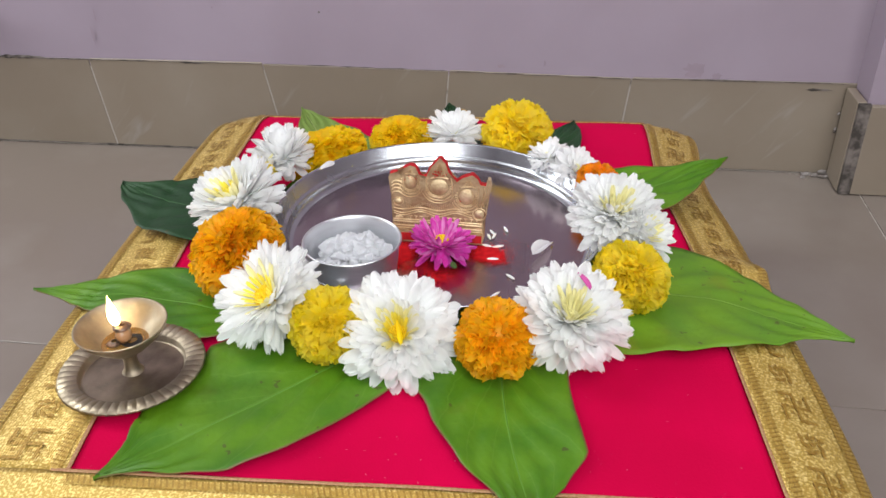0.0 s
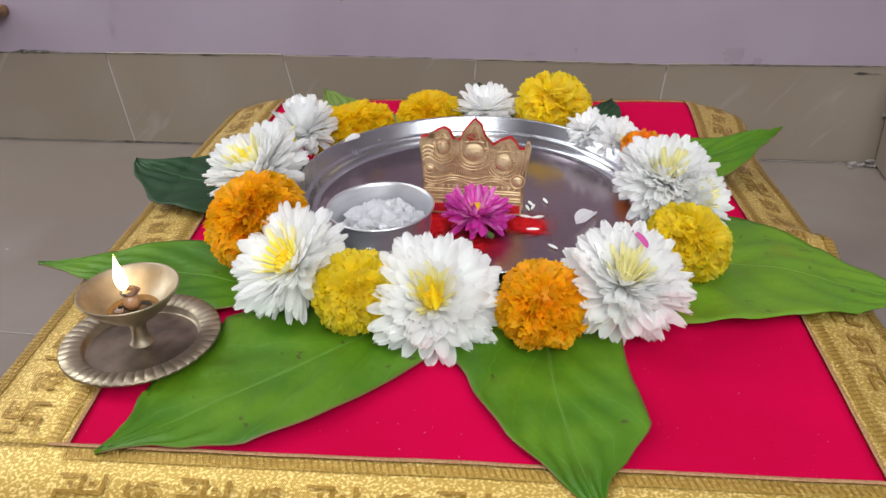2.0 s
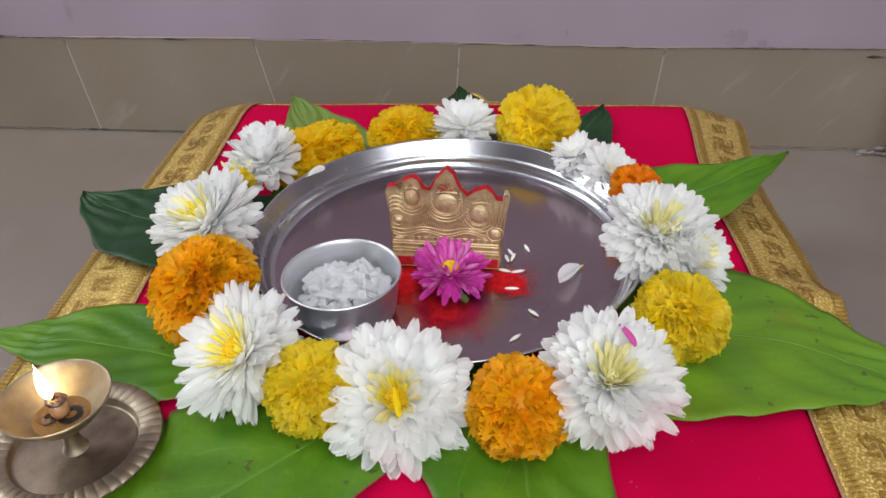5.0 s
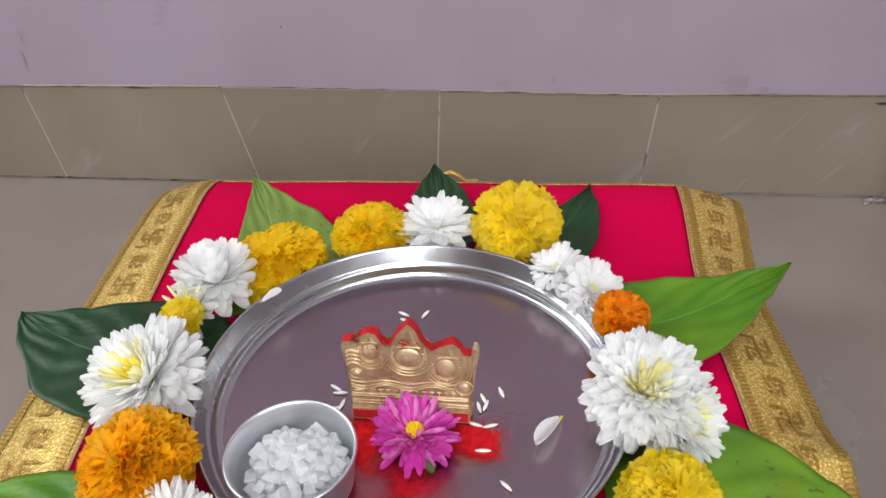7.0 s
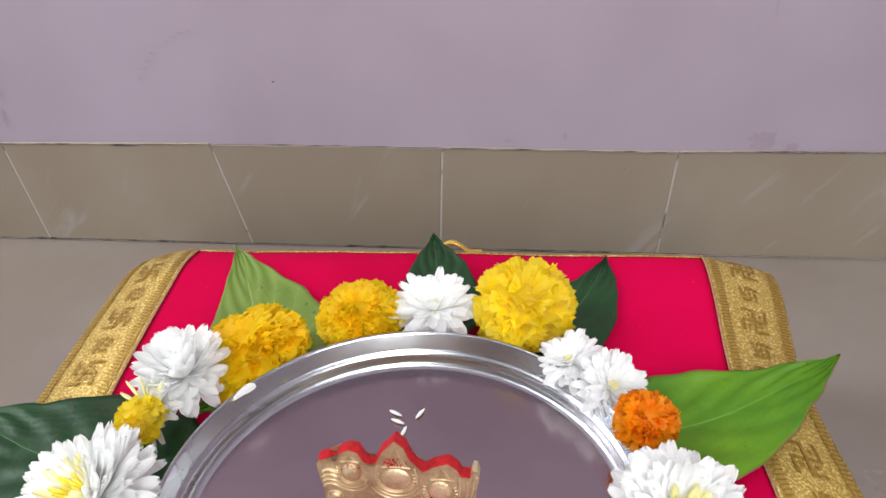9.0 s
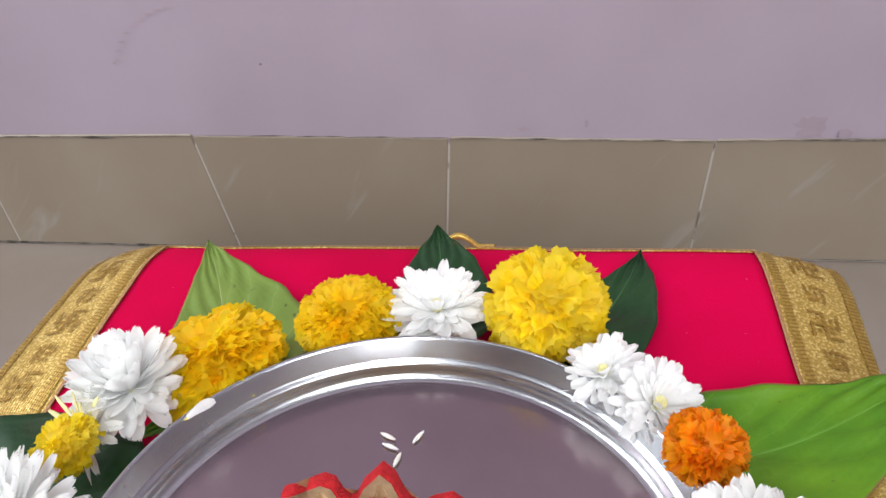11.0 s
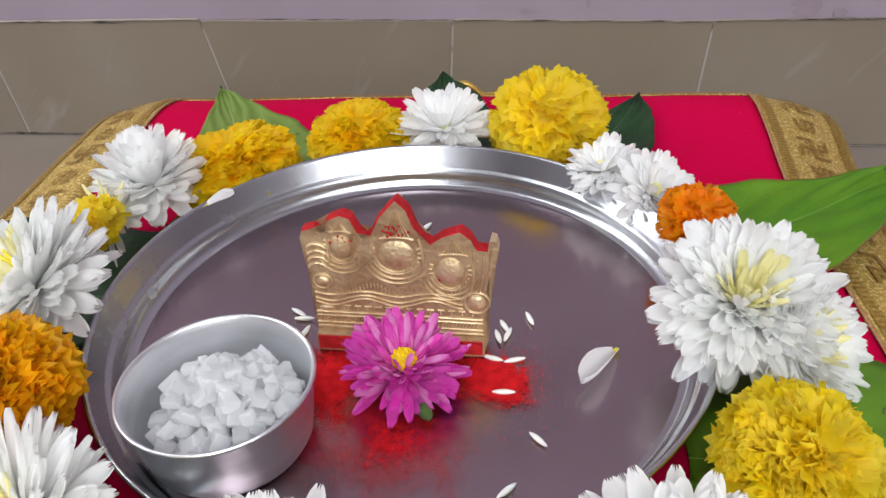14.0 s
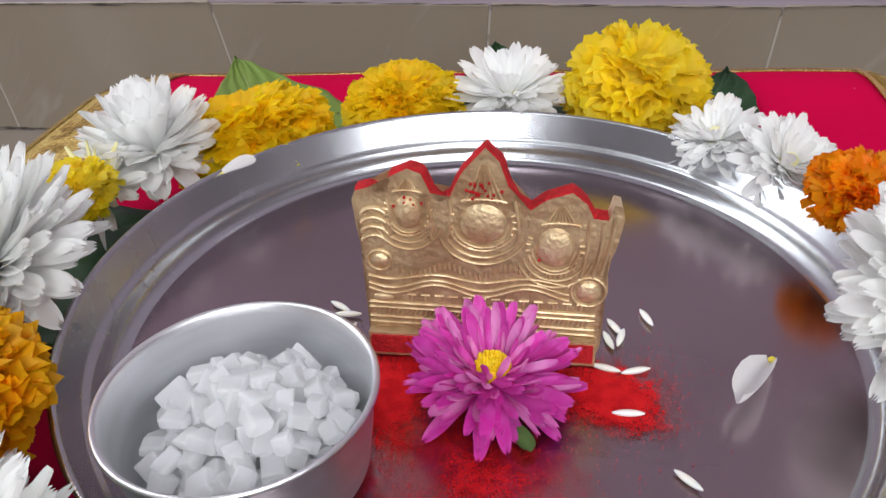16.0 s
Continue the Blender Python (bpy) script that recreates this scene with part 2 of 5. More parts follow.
def gold_material(name, colour, second, rough):
    """Woven gold thread: a fine rib across the band, with glints painted in as paler specks."""
    m = material(name, colour, rough, 0.5, second=second, scale=800, mix=(0.48, 0.64), bump=0.0, detail=2)
    nt = m.node_tree
    b = nt.nodes["Principled BSDF"]
    N, L = nt.nodes.new, nt.links.new
    uv = N("ShaderNodeUVMap")
    wv = N("ShaderNodeTexWave")
    wv.inputs["Scale"].default_value, wv.inputs["Distortion"].default_value = 760, 1.2
    wv.bands_direction = "DIAGONAL"
    L(uv.outputs[0], wv.inputs["Vector"])
    vo = N("ShaderNodeTexVoronoi")
    vo.inputs["Scale"].default_value = 900
    L(uv.outputs[0], vo.inputs["Vector"])
    ad = N("ShaderNodeMath")
    ad.operation = "ADD"
    L(wv.outputs[1], ad.inputs[0])
    L(vo.outputs[0], ad.inputs[1])
    bp = N("ShaderNodeBump")
    bp.inputs["Strength"].default_value, bp.inputs["Distance"].default_value = 0.45, 0.0005
    L(ad.outputs[0], bp.inputs["Height"])
    L(bp.outputs[0], b.inputs["Normal"])
    return m


M_GOLD = gold_material("woven_gold_band", (0.52, 0.33, 0.06), (0.90, 0.70, 0.26), 0.38)
M_GOLD_DARK = gold_material("dark_gold_thread", (0.33, 0.185, 0.026), (0.46, 0.28, 0.05), 0.45)
M_GOLD_EDGE = gold_material("twisted_gold_edging", (0.50, 0.31, 0.06), (0.66, 0.48, 0.13), 0.38)
M_PIPING = material("pinkish_stitched_edge", (0.30, 0.14, 0.06), 0.7, second=(0.42, 0.24, 0.12), scale=900)

flame_mat = bpy.data.materials.new("flame")
flame_mat.use_nodes = True
fb = flame_mat.node_tree.nodes["Principled BSDF"]
fb.inputs["Base Color"].default_value = (1, 0.6, 0.2, 1)
fb.inputs["Emission Color"].default_value = (1.0, 0.66, 0.25, 1)
fb.inputs["Emission Strength"].default_value = 30

# ---- mesh helpers ----


def mesh_of(name, verts, faces, mats, smooth=True, uvs=None, slots=None):
    me = bpy.data.meshes.new(name)
    me.from_pydata([tuple(v) for v in verts], [], faces)
    for m in (mats if isinstance(mats, (list, tuple)) else [mats]):
        me.materials.append(m)
    if slots is not None:
        me.polygons.foreach_set("material_index", slots)
    me.polygons.foreach_set("use_smooth", [smooth] * len(me.polygons))
    if uvs is not None:
        layer = me.uv_layers.new(name="UVMap")
        for lp in me.loops:
            layer.data[lp.index].uv = uvs[lp.vertex_index]
    me.update()
    return me


def put(name, me, parent=None, m=None, label=""):
    ob = new(name, me)
    if m is not None:
        ob.matrix_basis = m
    if parent is not None:
        ob.parent = parent
    if label:
        ob["label"] = label
    return ob


def empty(name, m, label, category, group="", kind=""):
    ob = new(name)
    ob.empty_display_size = 0.01
    ob.matrix_basis = m
    return tagged(ob, label, category, group, kind)


def box_mesh(name, lo, hi, mat, bevel=0.0):
    bm = bmesh.new()
    bmesh.ops.create_cube(bm, size=1)
    for v in bm.verts:
        v.co = V([lo[i] + (v.co[i] + 0.5) * (hi[i] - lo[i]) for i in range(3)])
    if bevel:
        bmesh.ops.bevel(bm, geom=bm.edges[:], offset=bevel, segments=2, affect="EDGES", profile=0.5)
    me = bpy.data.meshes.new(name)
    bm.to_mesh(me)
    bm.free()
    me.materials.append(mat)
    return me


def grid_faces(nu, nv, closed=False):
    f = []
    for i in range(nu - 1):
        for j in range(nv if closed else nv - 1):
            k = (j + 1) % nv
            f.append((i * nv + j, (i + 1) * nv + j, (i + 1) * nv + k, i * nv + k))
    return f


def lathe(name, profile, mat, n=96, flute=None):
    """Turn a profile of (radius, height) round z. flute(angle, i): change of height."""
    verts = []
    for i, (r, z) in enumerate(profile):
        for j in range(n):
            a = 2 * math.pi * j / n
            dz = flute(a, i) if flute else 0
            verts.append((r * math.cos(a), r * math.sin(a), z + dz))
    return mesh_of(name, verts, grid_faces(len(profile), n, True), mat)


def facing(place, axis, spin=0.0, size=1.0):
    """A pose whose z looks along axis."""
    q = V(axis).normalized().to_track_quat("Z", "Y")
    return Matrix.Translation(place) @ q.to_matrix().to_4x4() @ Matrix.Rotation(spin, 4, "Z") @ Matrix.Scale(size, 4)


rnd = random.Random(7)
FLOOR_Z, WALL_Y, SKIRT_TOP = -0.128, 0.915, -0.030

# ---- the room ----
ROOM_X0, ROOM_X1, ROOM_Y0, ROOM_TOP = -1.3, 0.86, -1.0, 2.3
PIER_X, PIER_Y = 0.405, 0.868


def slab(name, lo, hi, mat, label, category):
    ob = put(name, box_mesh(name, lo, hi, mat))
    return tagged(ob, label, category, kind="structure")


slab("wall_back", (ROOM_X0 - 0.1, WALL_Y - 0.0062, FLOOR_Z - 0.05), (PIER_X + 0.1, WALL_Y + 0.1, ROOM_TOP), M_WALL, "pink painted wall with scuffs and faint stains", "wall")
slab("wall_pier", (PIER_X + 0.002, PIER_Y, FLOOR_Z - 0.05), (ROOM_X1 + 0.1, WALL_Y - 0.001, ROOM_TOP), M_WALL, "pink painted projecting wall pier beside the skirting", "wall")
# unseen side wall with a window, set close in to steer its light
gy0, gy1, gz0, gz1 = -0.88, -0.22, 0.65, 1.55
for lo, hi in (((ROOM_X1, ROOM_Y0, FLOOR_Z - 0.05), (ROOM_X1 + 0.1, PIER_Y, gz0)), ((ROOM_X1, ROOM_Y0, gz1), (ROOM_X1 + 0.1, PIER_Y, ROOM_TOP)),
               ((ROOM_X1, ROOM_Y0, gz0), (ROOM_X1 + 0.1, gy0, gz1)), ((ROOM_X1, gy1, gz0), (ROOM_X1 + 0.1, PIER_Y, gz1))):
    slab("wall_right", lo, hi, M_PLAIN, "unseen pink side wall round a window, darkened to cut bounce", "wall")
# unseen side wall, with a tall opening cut for the added left fill
wy0, wy1, wz0, wz1 = 0.29, 0.85, 0.10, 1.90
for lo, hi in (((ROOM_X0 - 0.1, ROOM_Y0, FLOOR_Z - 0.05), (ROOM_X0, WALL_Y, wz0)), ((ROOM_X0 - 0.1, ROOM_Y0, wz1), (ROOM_X0, WALL_Y, ROOM_TOP)),
               ((ROOM_X0 - 0.1, ROOM_Y0, wz0), (ROOM_X0, wy0, wz1)), ((ROOM_X0 - 0.1, wy1, wz0), (ROOM_X0, WALL_Y, wz1))):
    slab("wall_left", lo, hi, M_PLAIN, "unseen pink side wall round an added opening, darkened to cut bounce", "wall")
# unseen wall behind, with a window
fx0, fx1, fz0, fz1 = 0.08, 0.52, 0.52, 1.48
for lo, hi in (((ROOM_X0, ROOM_Y0 - 0.1, FLOOR_Z - 0.05), (fx0, ROOM_Y0, ROOM_TOP)), ((fx0, ROOM_Y0 - 0.1, FLOOR_Z - 0.05), (fx1, ROOM_Y0, fz0)), ((fx0, ROOM_Y0 - 0.1, fz1), (fx1, ROOM_Y0, ROOM_TOP)),
               ((fx1, ROOM_Y0 - 0.1, FLOOR_Z - 0.05), (ROOM_X1, ROOM_Y0, ROOM_TOP))):
    slab("wall_front", lo, hi, M_PLAIN, "unseen pink rear wall round a window, darkened to cut bounce", "wall")
# unseen ceiling, with a square hole cut for the added top fill
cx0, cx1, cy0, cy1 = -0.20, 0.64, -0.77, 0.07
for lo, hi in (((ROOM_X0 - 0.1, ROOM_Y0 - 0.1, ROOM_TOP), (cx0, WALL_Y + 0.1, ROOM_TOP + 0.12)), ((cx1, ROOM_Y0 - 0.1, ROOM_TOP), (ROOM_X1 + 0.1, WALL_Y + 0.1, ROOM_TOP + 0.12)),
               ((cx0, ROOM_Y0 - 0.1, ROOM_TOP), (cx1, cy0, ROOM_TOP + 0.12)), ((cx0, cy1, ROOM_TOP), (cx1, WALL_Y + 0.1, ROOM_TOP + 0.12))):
    slab("ceiling", lo, hi, M_CEIL, "unseen white ceiling round a square opening added for top light", "ceiling")

# floor: a bed of grout, with tiles on it
floor = slab("floor", (ROOM_X0 - 0.1, ROOM_Y0 - 0.1, FLOOR_Z - 0.06), (ROOM_X1 + 0.1, WALL_Y, FLOOR_Z - 0.0012), M_GROUT, "glossy beige floor of large ceramic tiles", "floor")
TX, TY = 1.0, 0.41
xs = [0.42 + TX * k for k in range(-2, 1)]
ys = [0.540 + TY * k for k in range(-4, 1)]
tile_me = box_mesh("tile", (0.0008, 0.0008, -0.008), (TX - 0.0008, TY - 0.0008, 0), M_FLOOR, 0.0006)
for x in xs:
    for y in ys:
        put("tile", tile_me, floor, Matrix.Translation((x, y, FLOOR_Z + 0.0005 * math.sin(x * 9 + y * 5))))

# skirting: slanted joints, each tile a piece
skirting = empty("baseboard", Matrix.Translation((0, WALL_Y - 0.004, FLOOR_Z)), "beige marbled ceramic skirting tiles along the wall", "skirting", kind="structure")
joints = [(-1.02, -1.02), (-0.81, -0.81), (-0.612, -0.606), (-0.408, -0.398), (-0.205, -0.188), (0.0, -0.010), (0.189, 0.178), (PIER_X + 0.003, PIER_X - 0.003)]
hgt = SKIRT_TOP - FLOOR_Z


def crest(x):
    """The skirting's uneven top: it climbs a little towards the open side."""
    return 0.018 * min(0.36, max(0.0, 0.2 - x))


for k in range(len(joints) - 1):
    (t0, b0), (t1, b1) = joints[k], joints[k + 1]
    dz = (0.0006, -0.0008, 0.0, 0.0009, -0.0006, 0.0005, 0.0012)[k]
    g = 0.0006
    vs = []
    for yy in (-0.004, 0.0035):
        vs += [(b0 + g, yy, 0.001), (b1 - g, yy, 0.001), (t1 - g, yy, hgt + dz + crest(t1)), (t0 + g, yy, hgt + dz + crest(t0))]
    bm = bmesh.new()
    bv = [bm.verts.new(v) for v in vs]
    for f in ((0, 1, 2, 3), (7, 6, 5, 4), (0, 4, 5, 1), (1, 5, 6, 2), (2, 6, 7, 3), (3, 7, 4, 0)):
        bm.faces.new([bv[i] for i in f])
    bmesh.ops.bevel(bm, geom=bm.edges[:], offset=0.0008, segments=1, affect="EDGES")
    me = bpy.data.meshes.new("skirting_tile")
    bm.to_mesh(me)
    bm.free()
    me.materials.append(M_SKIRT)
    put("skirting_tile", me, skirting)
put("mortar", box_mesh("mortar", (-1.1, -0.0034, 0), (PIER_X - 0.002, 0.0038, hgt - 0.0015), M_GROUT), skirting)
# the pier's narrow tile, dark edge and front tile
put("skirting_tile", box_mesh("pier_tile", (PIER_X - 0.008, PIER_Y - WALL_Y + 0.002, 0.001), (PIER_X + 0.001, -0.006, hgt - 0.002), M_SKIRT, 0.001), skirting, label="chalk-smeared narrow edge tile")
put("skirting_tile", box_mesh("pier_front", (PIER_X + 0.004, PIER_Y - WALL_Y - 0.004, 0.001), (ROOM_X1 - 0.002, PIER_Y - WALL_Y + 0.003, hgt - 0.004), M_SKIRT, 0.001), skirting)
put("grime_seam", box_mesh("seam", (PIER_X - 0.007, PIER_Y - WALL_Y - 0.003, 0.001), (PIER_X + 0.004, PIER_Y - WALL_Y + 0.002, hgt - 0.003), M_DIRT), skirting, label="dark grimy seam")


def smear(name, x0, x1, y, z, thick, mat, label, seed, parent=None, tall=1.0):
    """A thin uneven smear along the wall's foot or the skirting's top."""
    r = random.Random(seed)
    n = max(8, int((x1 - x0) / 0.004))
    vs = []
    for i in range(n + 1):
        x = x0 + (x1 - x0) * i / n
        e = min(1, 4 * i / n, 4 * (n - i) / n)
        h = thick * e * (0.35 + 0.9 * abs(noise.noise((x * 70, seed, 0)))) * tall
        vs += [(x, y, z - h), (x, y - 0.0006, z), (x, y, z + h)]
    return put(name, mesh_of(name, vs, grid_faces(n + 1, 3), mat), parent, label=label)


for s, (x0, x1, zz, th, mt) in enumerate([(-0.95, -0.16, SKIRT_TOP + crest(-0.2), 0.0010, M_DIRT)] + [(-0.16 + 0.04 * k, -0.12 + 0.04 * k, SKIRT_TOP + crest(-0.14 + 0.04 * k), 0.0009, M_DIRT) for k in range(9)] + [ (0.2, 0.4, SKIRT_TOP + 0.001, 0.0014, M_DIRT),
                                          (-0.52, -0.46, SKIRT_TOP + 0.0075, 0.004, M_DIRT), (-0.30, -0.27, SKIRT_TOP + 0.0055, 0.0022, M_DIRT), (0.36, 0.385, SKIRT_TOP - 0.006, 0.0022, M_DIRT)]):
    smear("skirting_smear", x0, x1, -0.0043, zz - FLOOR_Z, th, mt, "grey grime line", s, skirting)
M_CHALK = material("chalky_filler", (0.30, 0.27, 0.25), 0.95, second=(0.22, 0.19, 0.17), scale=160, bump=0.6, bump_scale=300)
r = random.Random(77)
for k in range(13):
    t = abs(r.gauss(0, 1))
    low = k < 10
    x, z = PIER_X - 0.010 - 0.012 * t * low, 0.001 + (0.003 * r.random() if low else r.uniform(0.01, hgt - 0.01))
    y = -0.006 - 0.010 * r.random() if low else -0.007
    bm = bmesh.new()
    bmesh.ops.create_icosphere(bm, subdivisions=2, radius=1)
    a, b2, c = 0.0016 + 0.005 * r.random() * low, 0.0012, 0.0010 + 0.0012 * r.random()
    for v in bm.verts:
        q = 1 + 0.5 * noise.noise(v.co * 1.7 + V((k, 0, 0)))
        v.co = V((x + v.co.x * a * q, y + v.co.y * b2 * q, z + v.co.z * c * q))
    me = bpy.data.meshes.new("filler")
    bm.to_mesh(me)
    bm.free()
    me.materials.append(M_CHALK if k % 4 else M_DIRT)
    put("filler_crumb", me, skirting, label="chalky filler crumb in the corner")
smear("skirting_smear", -1.0, 0.39, -0.0043, 0.0016, 0.0013, M_DIRT, "grey grime line", 31, skirting)
# ---- the low stool under the cloth ----
stool = empty("low_stool", pose(0.048, 0.498, FLOOR_Z, 0, 0, 2.5), "low wooden stool hidden under the red cloth", "stool")
SW, SD, SH = 0.165, 0.194, -0.004 - FLOOR_Z
put("seat", box_mesh("seat", (-SW, -SD, SH - 0.022), (SW, SD, SH), M_WOOD, 0.006), stool)
leg_me = box_mesh("leg", (-0.015, -0.015, 0), (0.015, 0.015, SH - 0.021), M_WOOD, 0.002)
for sx in (-1, 1):
    for sy in (-1, 1):
        put("leg", leg_me, stool, Matrix.Translation((sx * (SW - 0.035), sy * (SD - 0.035), 0)))

# ---- the cloth ----
CORNER = {"fl": V((-0.081, 0.308)), "fr": V((0.222, 0.326)), "bl": V((-0.132, 0.726)), "br": V((0.187, 0.726))}
BAND = 0.045


def red_xy(u, v):
    """The red panel in plan: u across, v from front to back."""
    a = CORNER["fl"].lerp(CORNER["fr"], u)
    b = CORNER["bl"].lerp(CORNER["br"], u)
    p = a.lerp(b, v)
    p.x -= 0.006 * math.exp(-((v - 0.72) / 0.16) ** 2) * u + 0.004 * math.sin(math.pi * v) * (1 - u)
    return p


def cloth_z(p):
    """The cloth's height in plan: flat on the stool, falling beyond its edges, with soft wrinkles."""
    q = Matrix.Rotation(radians(-2.5), 2) @ (V((p.x, p.y)) - V((0.048, 0.498)))
    ex, ey = abs(q.x) - (SW + 0.002), abs(q.y) - (SD + 0.002)
    drop = 0.0
    if ex > 0:
        drop += 5.0 * ex * ex if q.x < 0 else 7.0 * ex * ex
    if ey > 0:
        drop += (5.5 if q.y > 0 else 14.0) * ey * ey
    return 0.0006 - drop + 0.0012 * noise.noise((p.x * 14, p.y * 14, 3)) + 0.0003 * noise.noise((p.x * 60, p.y * 60, 8))


def cloth_point(u, v, lift=0.0):
    """u and v beyond 0..1 run on into the bands, in band widths."""
    cu, cv = min(max(u, 0), 1), min(max(v, 0), 1)
    p = red_xy(cu, cv)
    wide = 0.052 - 0.010 * cv if u < 0 else 0.040
    left = (red_xy(0, cv) - red_xy(1, cv)).normalized()
    back = (red_xy(cu, 1) - red_xy(cu, 0)).normalized()
    if u < 0:
        p = p + left * (-u) * wide
    elif u > 1:
        p = p - left * (u - 1) * wide * (1 + 0.05 * math.sin(cv * 14))
    if v > 1:
        p = p + back * (v - 1) * 0.018
    elif v < 0:
        p = p - back * (-v) * BAND
    z = cloth_z(p)
    if v > 1:
        z -= 0.034 * (v - 1) ** 1.3 * (1 if 0.0 < u < 1.0 else 0.7)
    if u > 1:
        z += 0.004 * math.exp(-((cv - 0.46) / 0.03) ** 2) * (u - 1)
    if u > 1 and cv > 0.45:
        z -= 0.010 * (u - 1) * min(1, (cv - 0.45) * 12)
    return V((p.x, p.y, z + lift))


cloth = empty("altar_cloth", Matrix.Translation((0, 0, 0)), "crimson cloth with woven gold borders laid over a low stool", "cloth")


def sheet(name, u0, u1, v0, v1, nu, nv, mat, lift=0.0, label=""):
    vs, uvs = [], []
    for i in range(nu + 1):
        for j in range(nv + 1):
            u, v = u0 + (u1 - u0) * i / nu, v0 + (v1 - v0) * j / nv
            p = cloth_point(u, v, lift)
            vs.append(p)
            uvs.append((p.x, p.y))
    me = mesh_of(name, vs, grid_faces(nu + 1, nv + 1), mat, uvs=uvs)
    ob = put(name, me, cloth, label=label)
    so = ob.modifiers.new("thick", "SOLIDIFY")
    so.thickness, so.offset = 0.0009, -1
    return ob


sheet("red_panel", 0, 1, 0, 1, 70, 90, M_RED, label="crimson satin panel")
sheet("gold_border", -1, 0, 0, 1.0, 14, 110, M_GOLD, 0.0008, "woven gold border")
sheet("gold_border", 1, 2, 0, 1.0, 14, 110, M_GOLD, 0.0008, "woven gold border")
sheet("gold_border", -1, 2, -1, 0, 110, 14, M_GOLD, 0.0008, "woven gold border")
sheet("gold_border", -1, 2, 1.0, 2, 110, 14, M_GOLD, 0.0008, "woven gold border")


def band_point(side, a, b, lift):
    """a: metres along the band; b: 0 at the red edge to 1 at the outer edge."""
    if side == "left":
        return cloth_point(-b, a / 0.424, lift)
    if side == "right":
        return cloth_point(1 + b, a / 0.40, lift)
    if side == "back":
        return cloth_point(a / 0.328, 1 + b, lift)
    return cloth_point(a / 0.303, -b, lift)


def strip(name, side, a0, a1, b0, b1, mat, lift, teeth=0):
    n = max(2, int((a1 - a0) / 0.003))
    vs, uvs = [], []
    for i in range(n + 1):
        a = a0 + (a1 - a0) * i / n
        for b in (b0, (b0 + b1) / 2, b1):
            p = band_point(side, a, b, lift + (0.0004 if b not in (b0, b1) else 0))
            vs.append(p)
            uvs.append((p.x, p.y))
    me = mesh_of(name, vs, grid_faces(n + 1, 3), mat, uvs=uvs)
    return put(name, me, cloth)


LONG = {"left": 0.424, "right": 0.40, "front": 0.303, "back": 0.328}
for side, length in LONG.items():
    e0, e1 = (-0.045, length + 0.045) if side in ("front",) else (0, length)
    strip("stitched_edge", side, e0 if side == "front" else 0, e1 if side == "front" else length, -0.0016, 0.024, M_PIPING, 0.0013)
    if side != "back":
        strip("edging_braid", side, 0, length, 0.07, 0.17, M_GOLD_EDGE, 0.0012)
        strip("edging_braid", side, 0, length, 0.85, 0.95, M_GOLD_EDGE, 0.0012)
    # chevron teeth in two rows
    vs, fs, uvs = [], [], []
    if side == "back":
        continue
    for b0, b1 in ((0.07, 0.17), (0.84, 0.96)):
        a = 0.001
        while a < length - 0.002:
            k = len(vs)
            for aa, bb in ((a, b0), (a + 0.0009, b0), (a + 0.0021, b1), (a + 0.0012, b1)):
                p = band_point(side, aa, bb, 0.0021)
                vs.append(p)
                uvs.append((p.x, p.y))
            fs.append((k, k + 1, k + 2, k + 3))
            a += 0.0026
    ob = put("zigzag_stitching", mesh_of("zigzag_stitching", vs, fs, M_GOLD_DARK, False, uvs), cloth)
    ob["kind"] = "stuff"


def motif(side, a, kind, mat):
    """One woven figure of the border: a hooked cross of bars, or a sprig."""
    bars = []
    h = 0.0095
    if kind == 0:
        w = 0.0019
        bars = [(-h, -w / 2, h, w / 2), (-w / 2, -h, w / 2, h), (0, h - w, h, h), (-h, -h, 0, -h + w), (h - w, -h, h, 0), (-h, 0, -h + w, h)]
        for cx, cy in ((-1, -1), (1, 1), (-1, 1), (1, -1)):
            bars.append((cx * 0.0042 - 0.0011, cy * 0.0042 - 0.0011, cx * 0.0042 + 0.0011, cy * 0.0042 + 0.0011))
    vs, fs, uvs = [], [], []

    def add(poly):
        k = len(vs)
        for x, y in poly:
            p = band_point(side, a + x, 0.5 + y / (BAND * 0.62) * 0.5, 0.0017)
            vs.append(p)
            uvs.append((p.x, p.y))
        fs.append(tuple(range(k, k + len(poly))))
    for x0, y0, x1, y1 in bars:
        add([(x0, y0), (x1, y0), (x1, y1), (x0, y1)])
    if kind == 1:
        for k in range(9):
            ang = k / 9 * 2 * math.pi + 0.3
            rad = 0.0065 if k % 2 else 0.0045
            cx, cy = rad * math.cos(ang), rad * math.sin(ang)
            t = ang + 0.9
            add([(cx + 0.0032 * math.cos(t + q) * (1 if q in (0, math.pi) else 0.4), cy + 0.0032 * math.sin(t + q) * (1 if q in (0, math.pi) else 0.4)) for q in (0, math.pi / 2, math.pi, -math.pi / 2)])
        add([(0.0016 * math.cos(q), 0.0016 * math.sin(q)) for q in [k * math.pi / 3 for k in range(6)]])
    tagged(put("woven_motif", mesh_of("woven_motif", vs, fs, mat, False, uvs), cloth), kind="stuff")


for side in ("left", "right", "front"):
    n = int(LONG[side] / 0.0235)
    for k in range(n):
        motif(side, 0.014 + k * 0.0235, k % 2, M_GOLD_DARK)
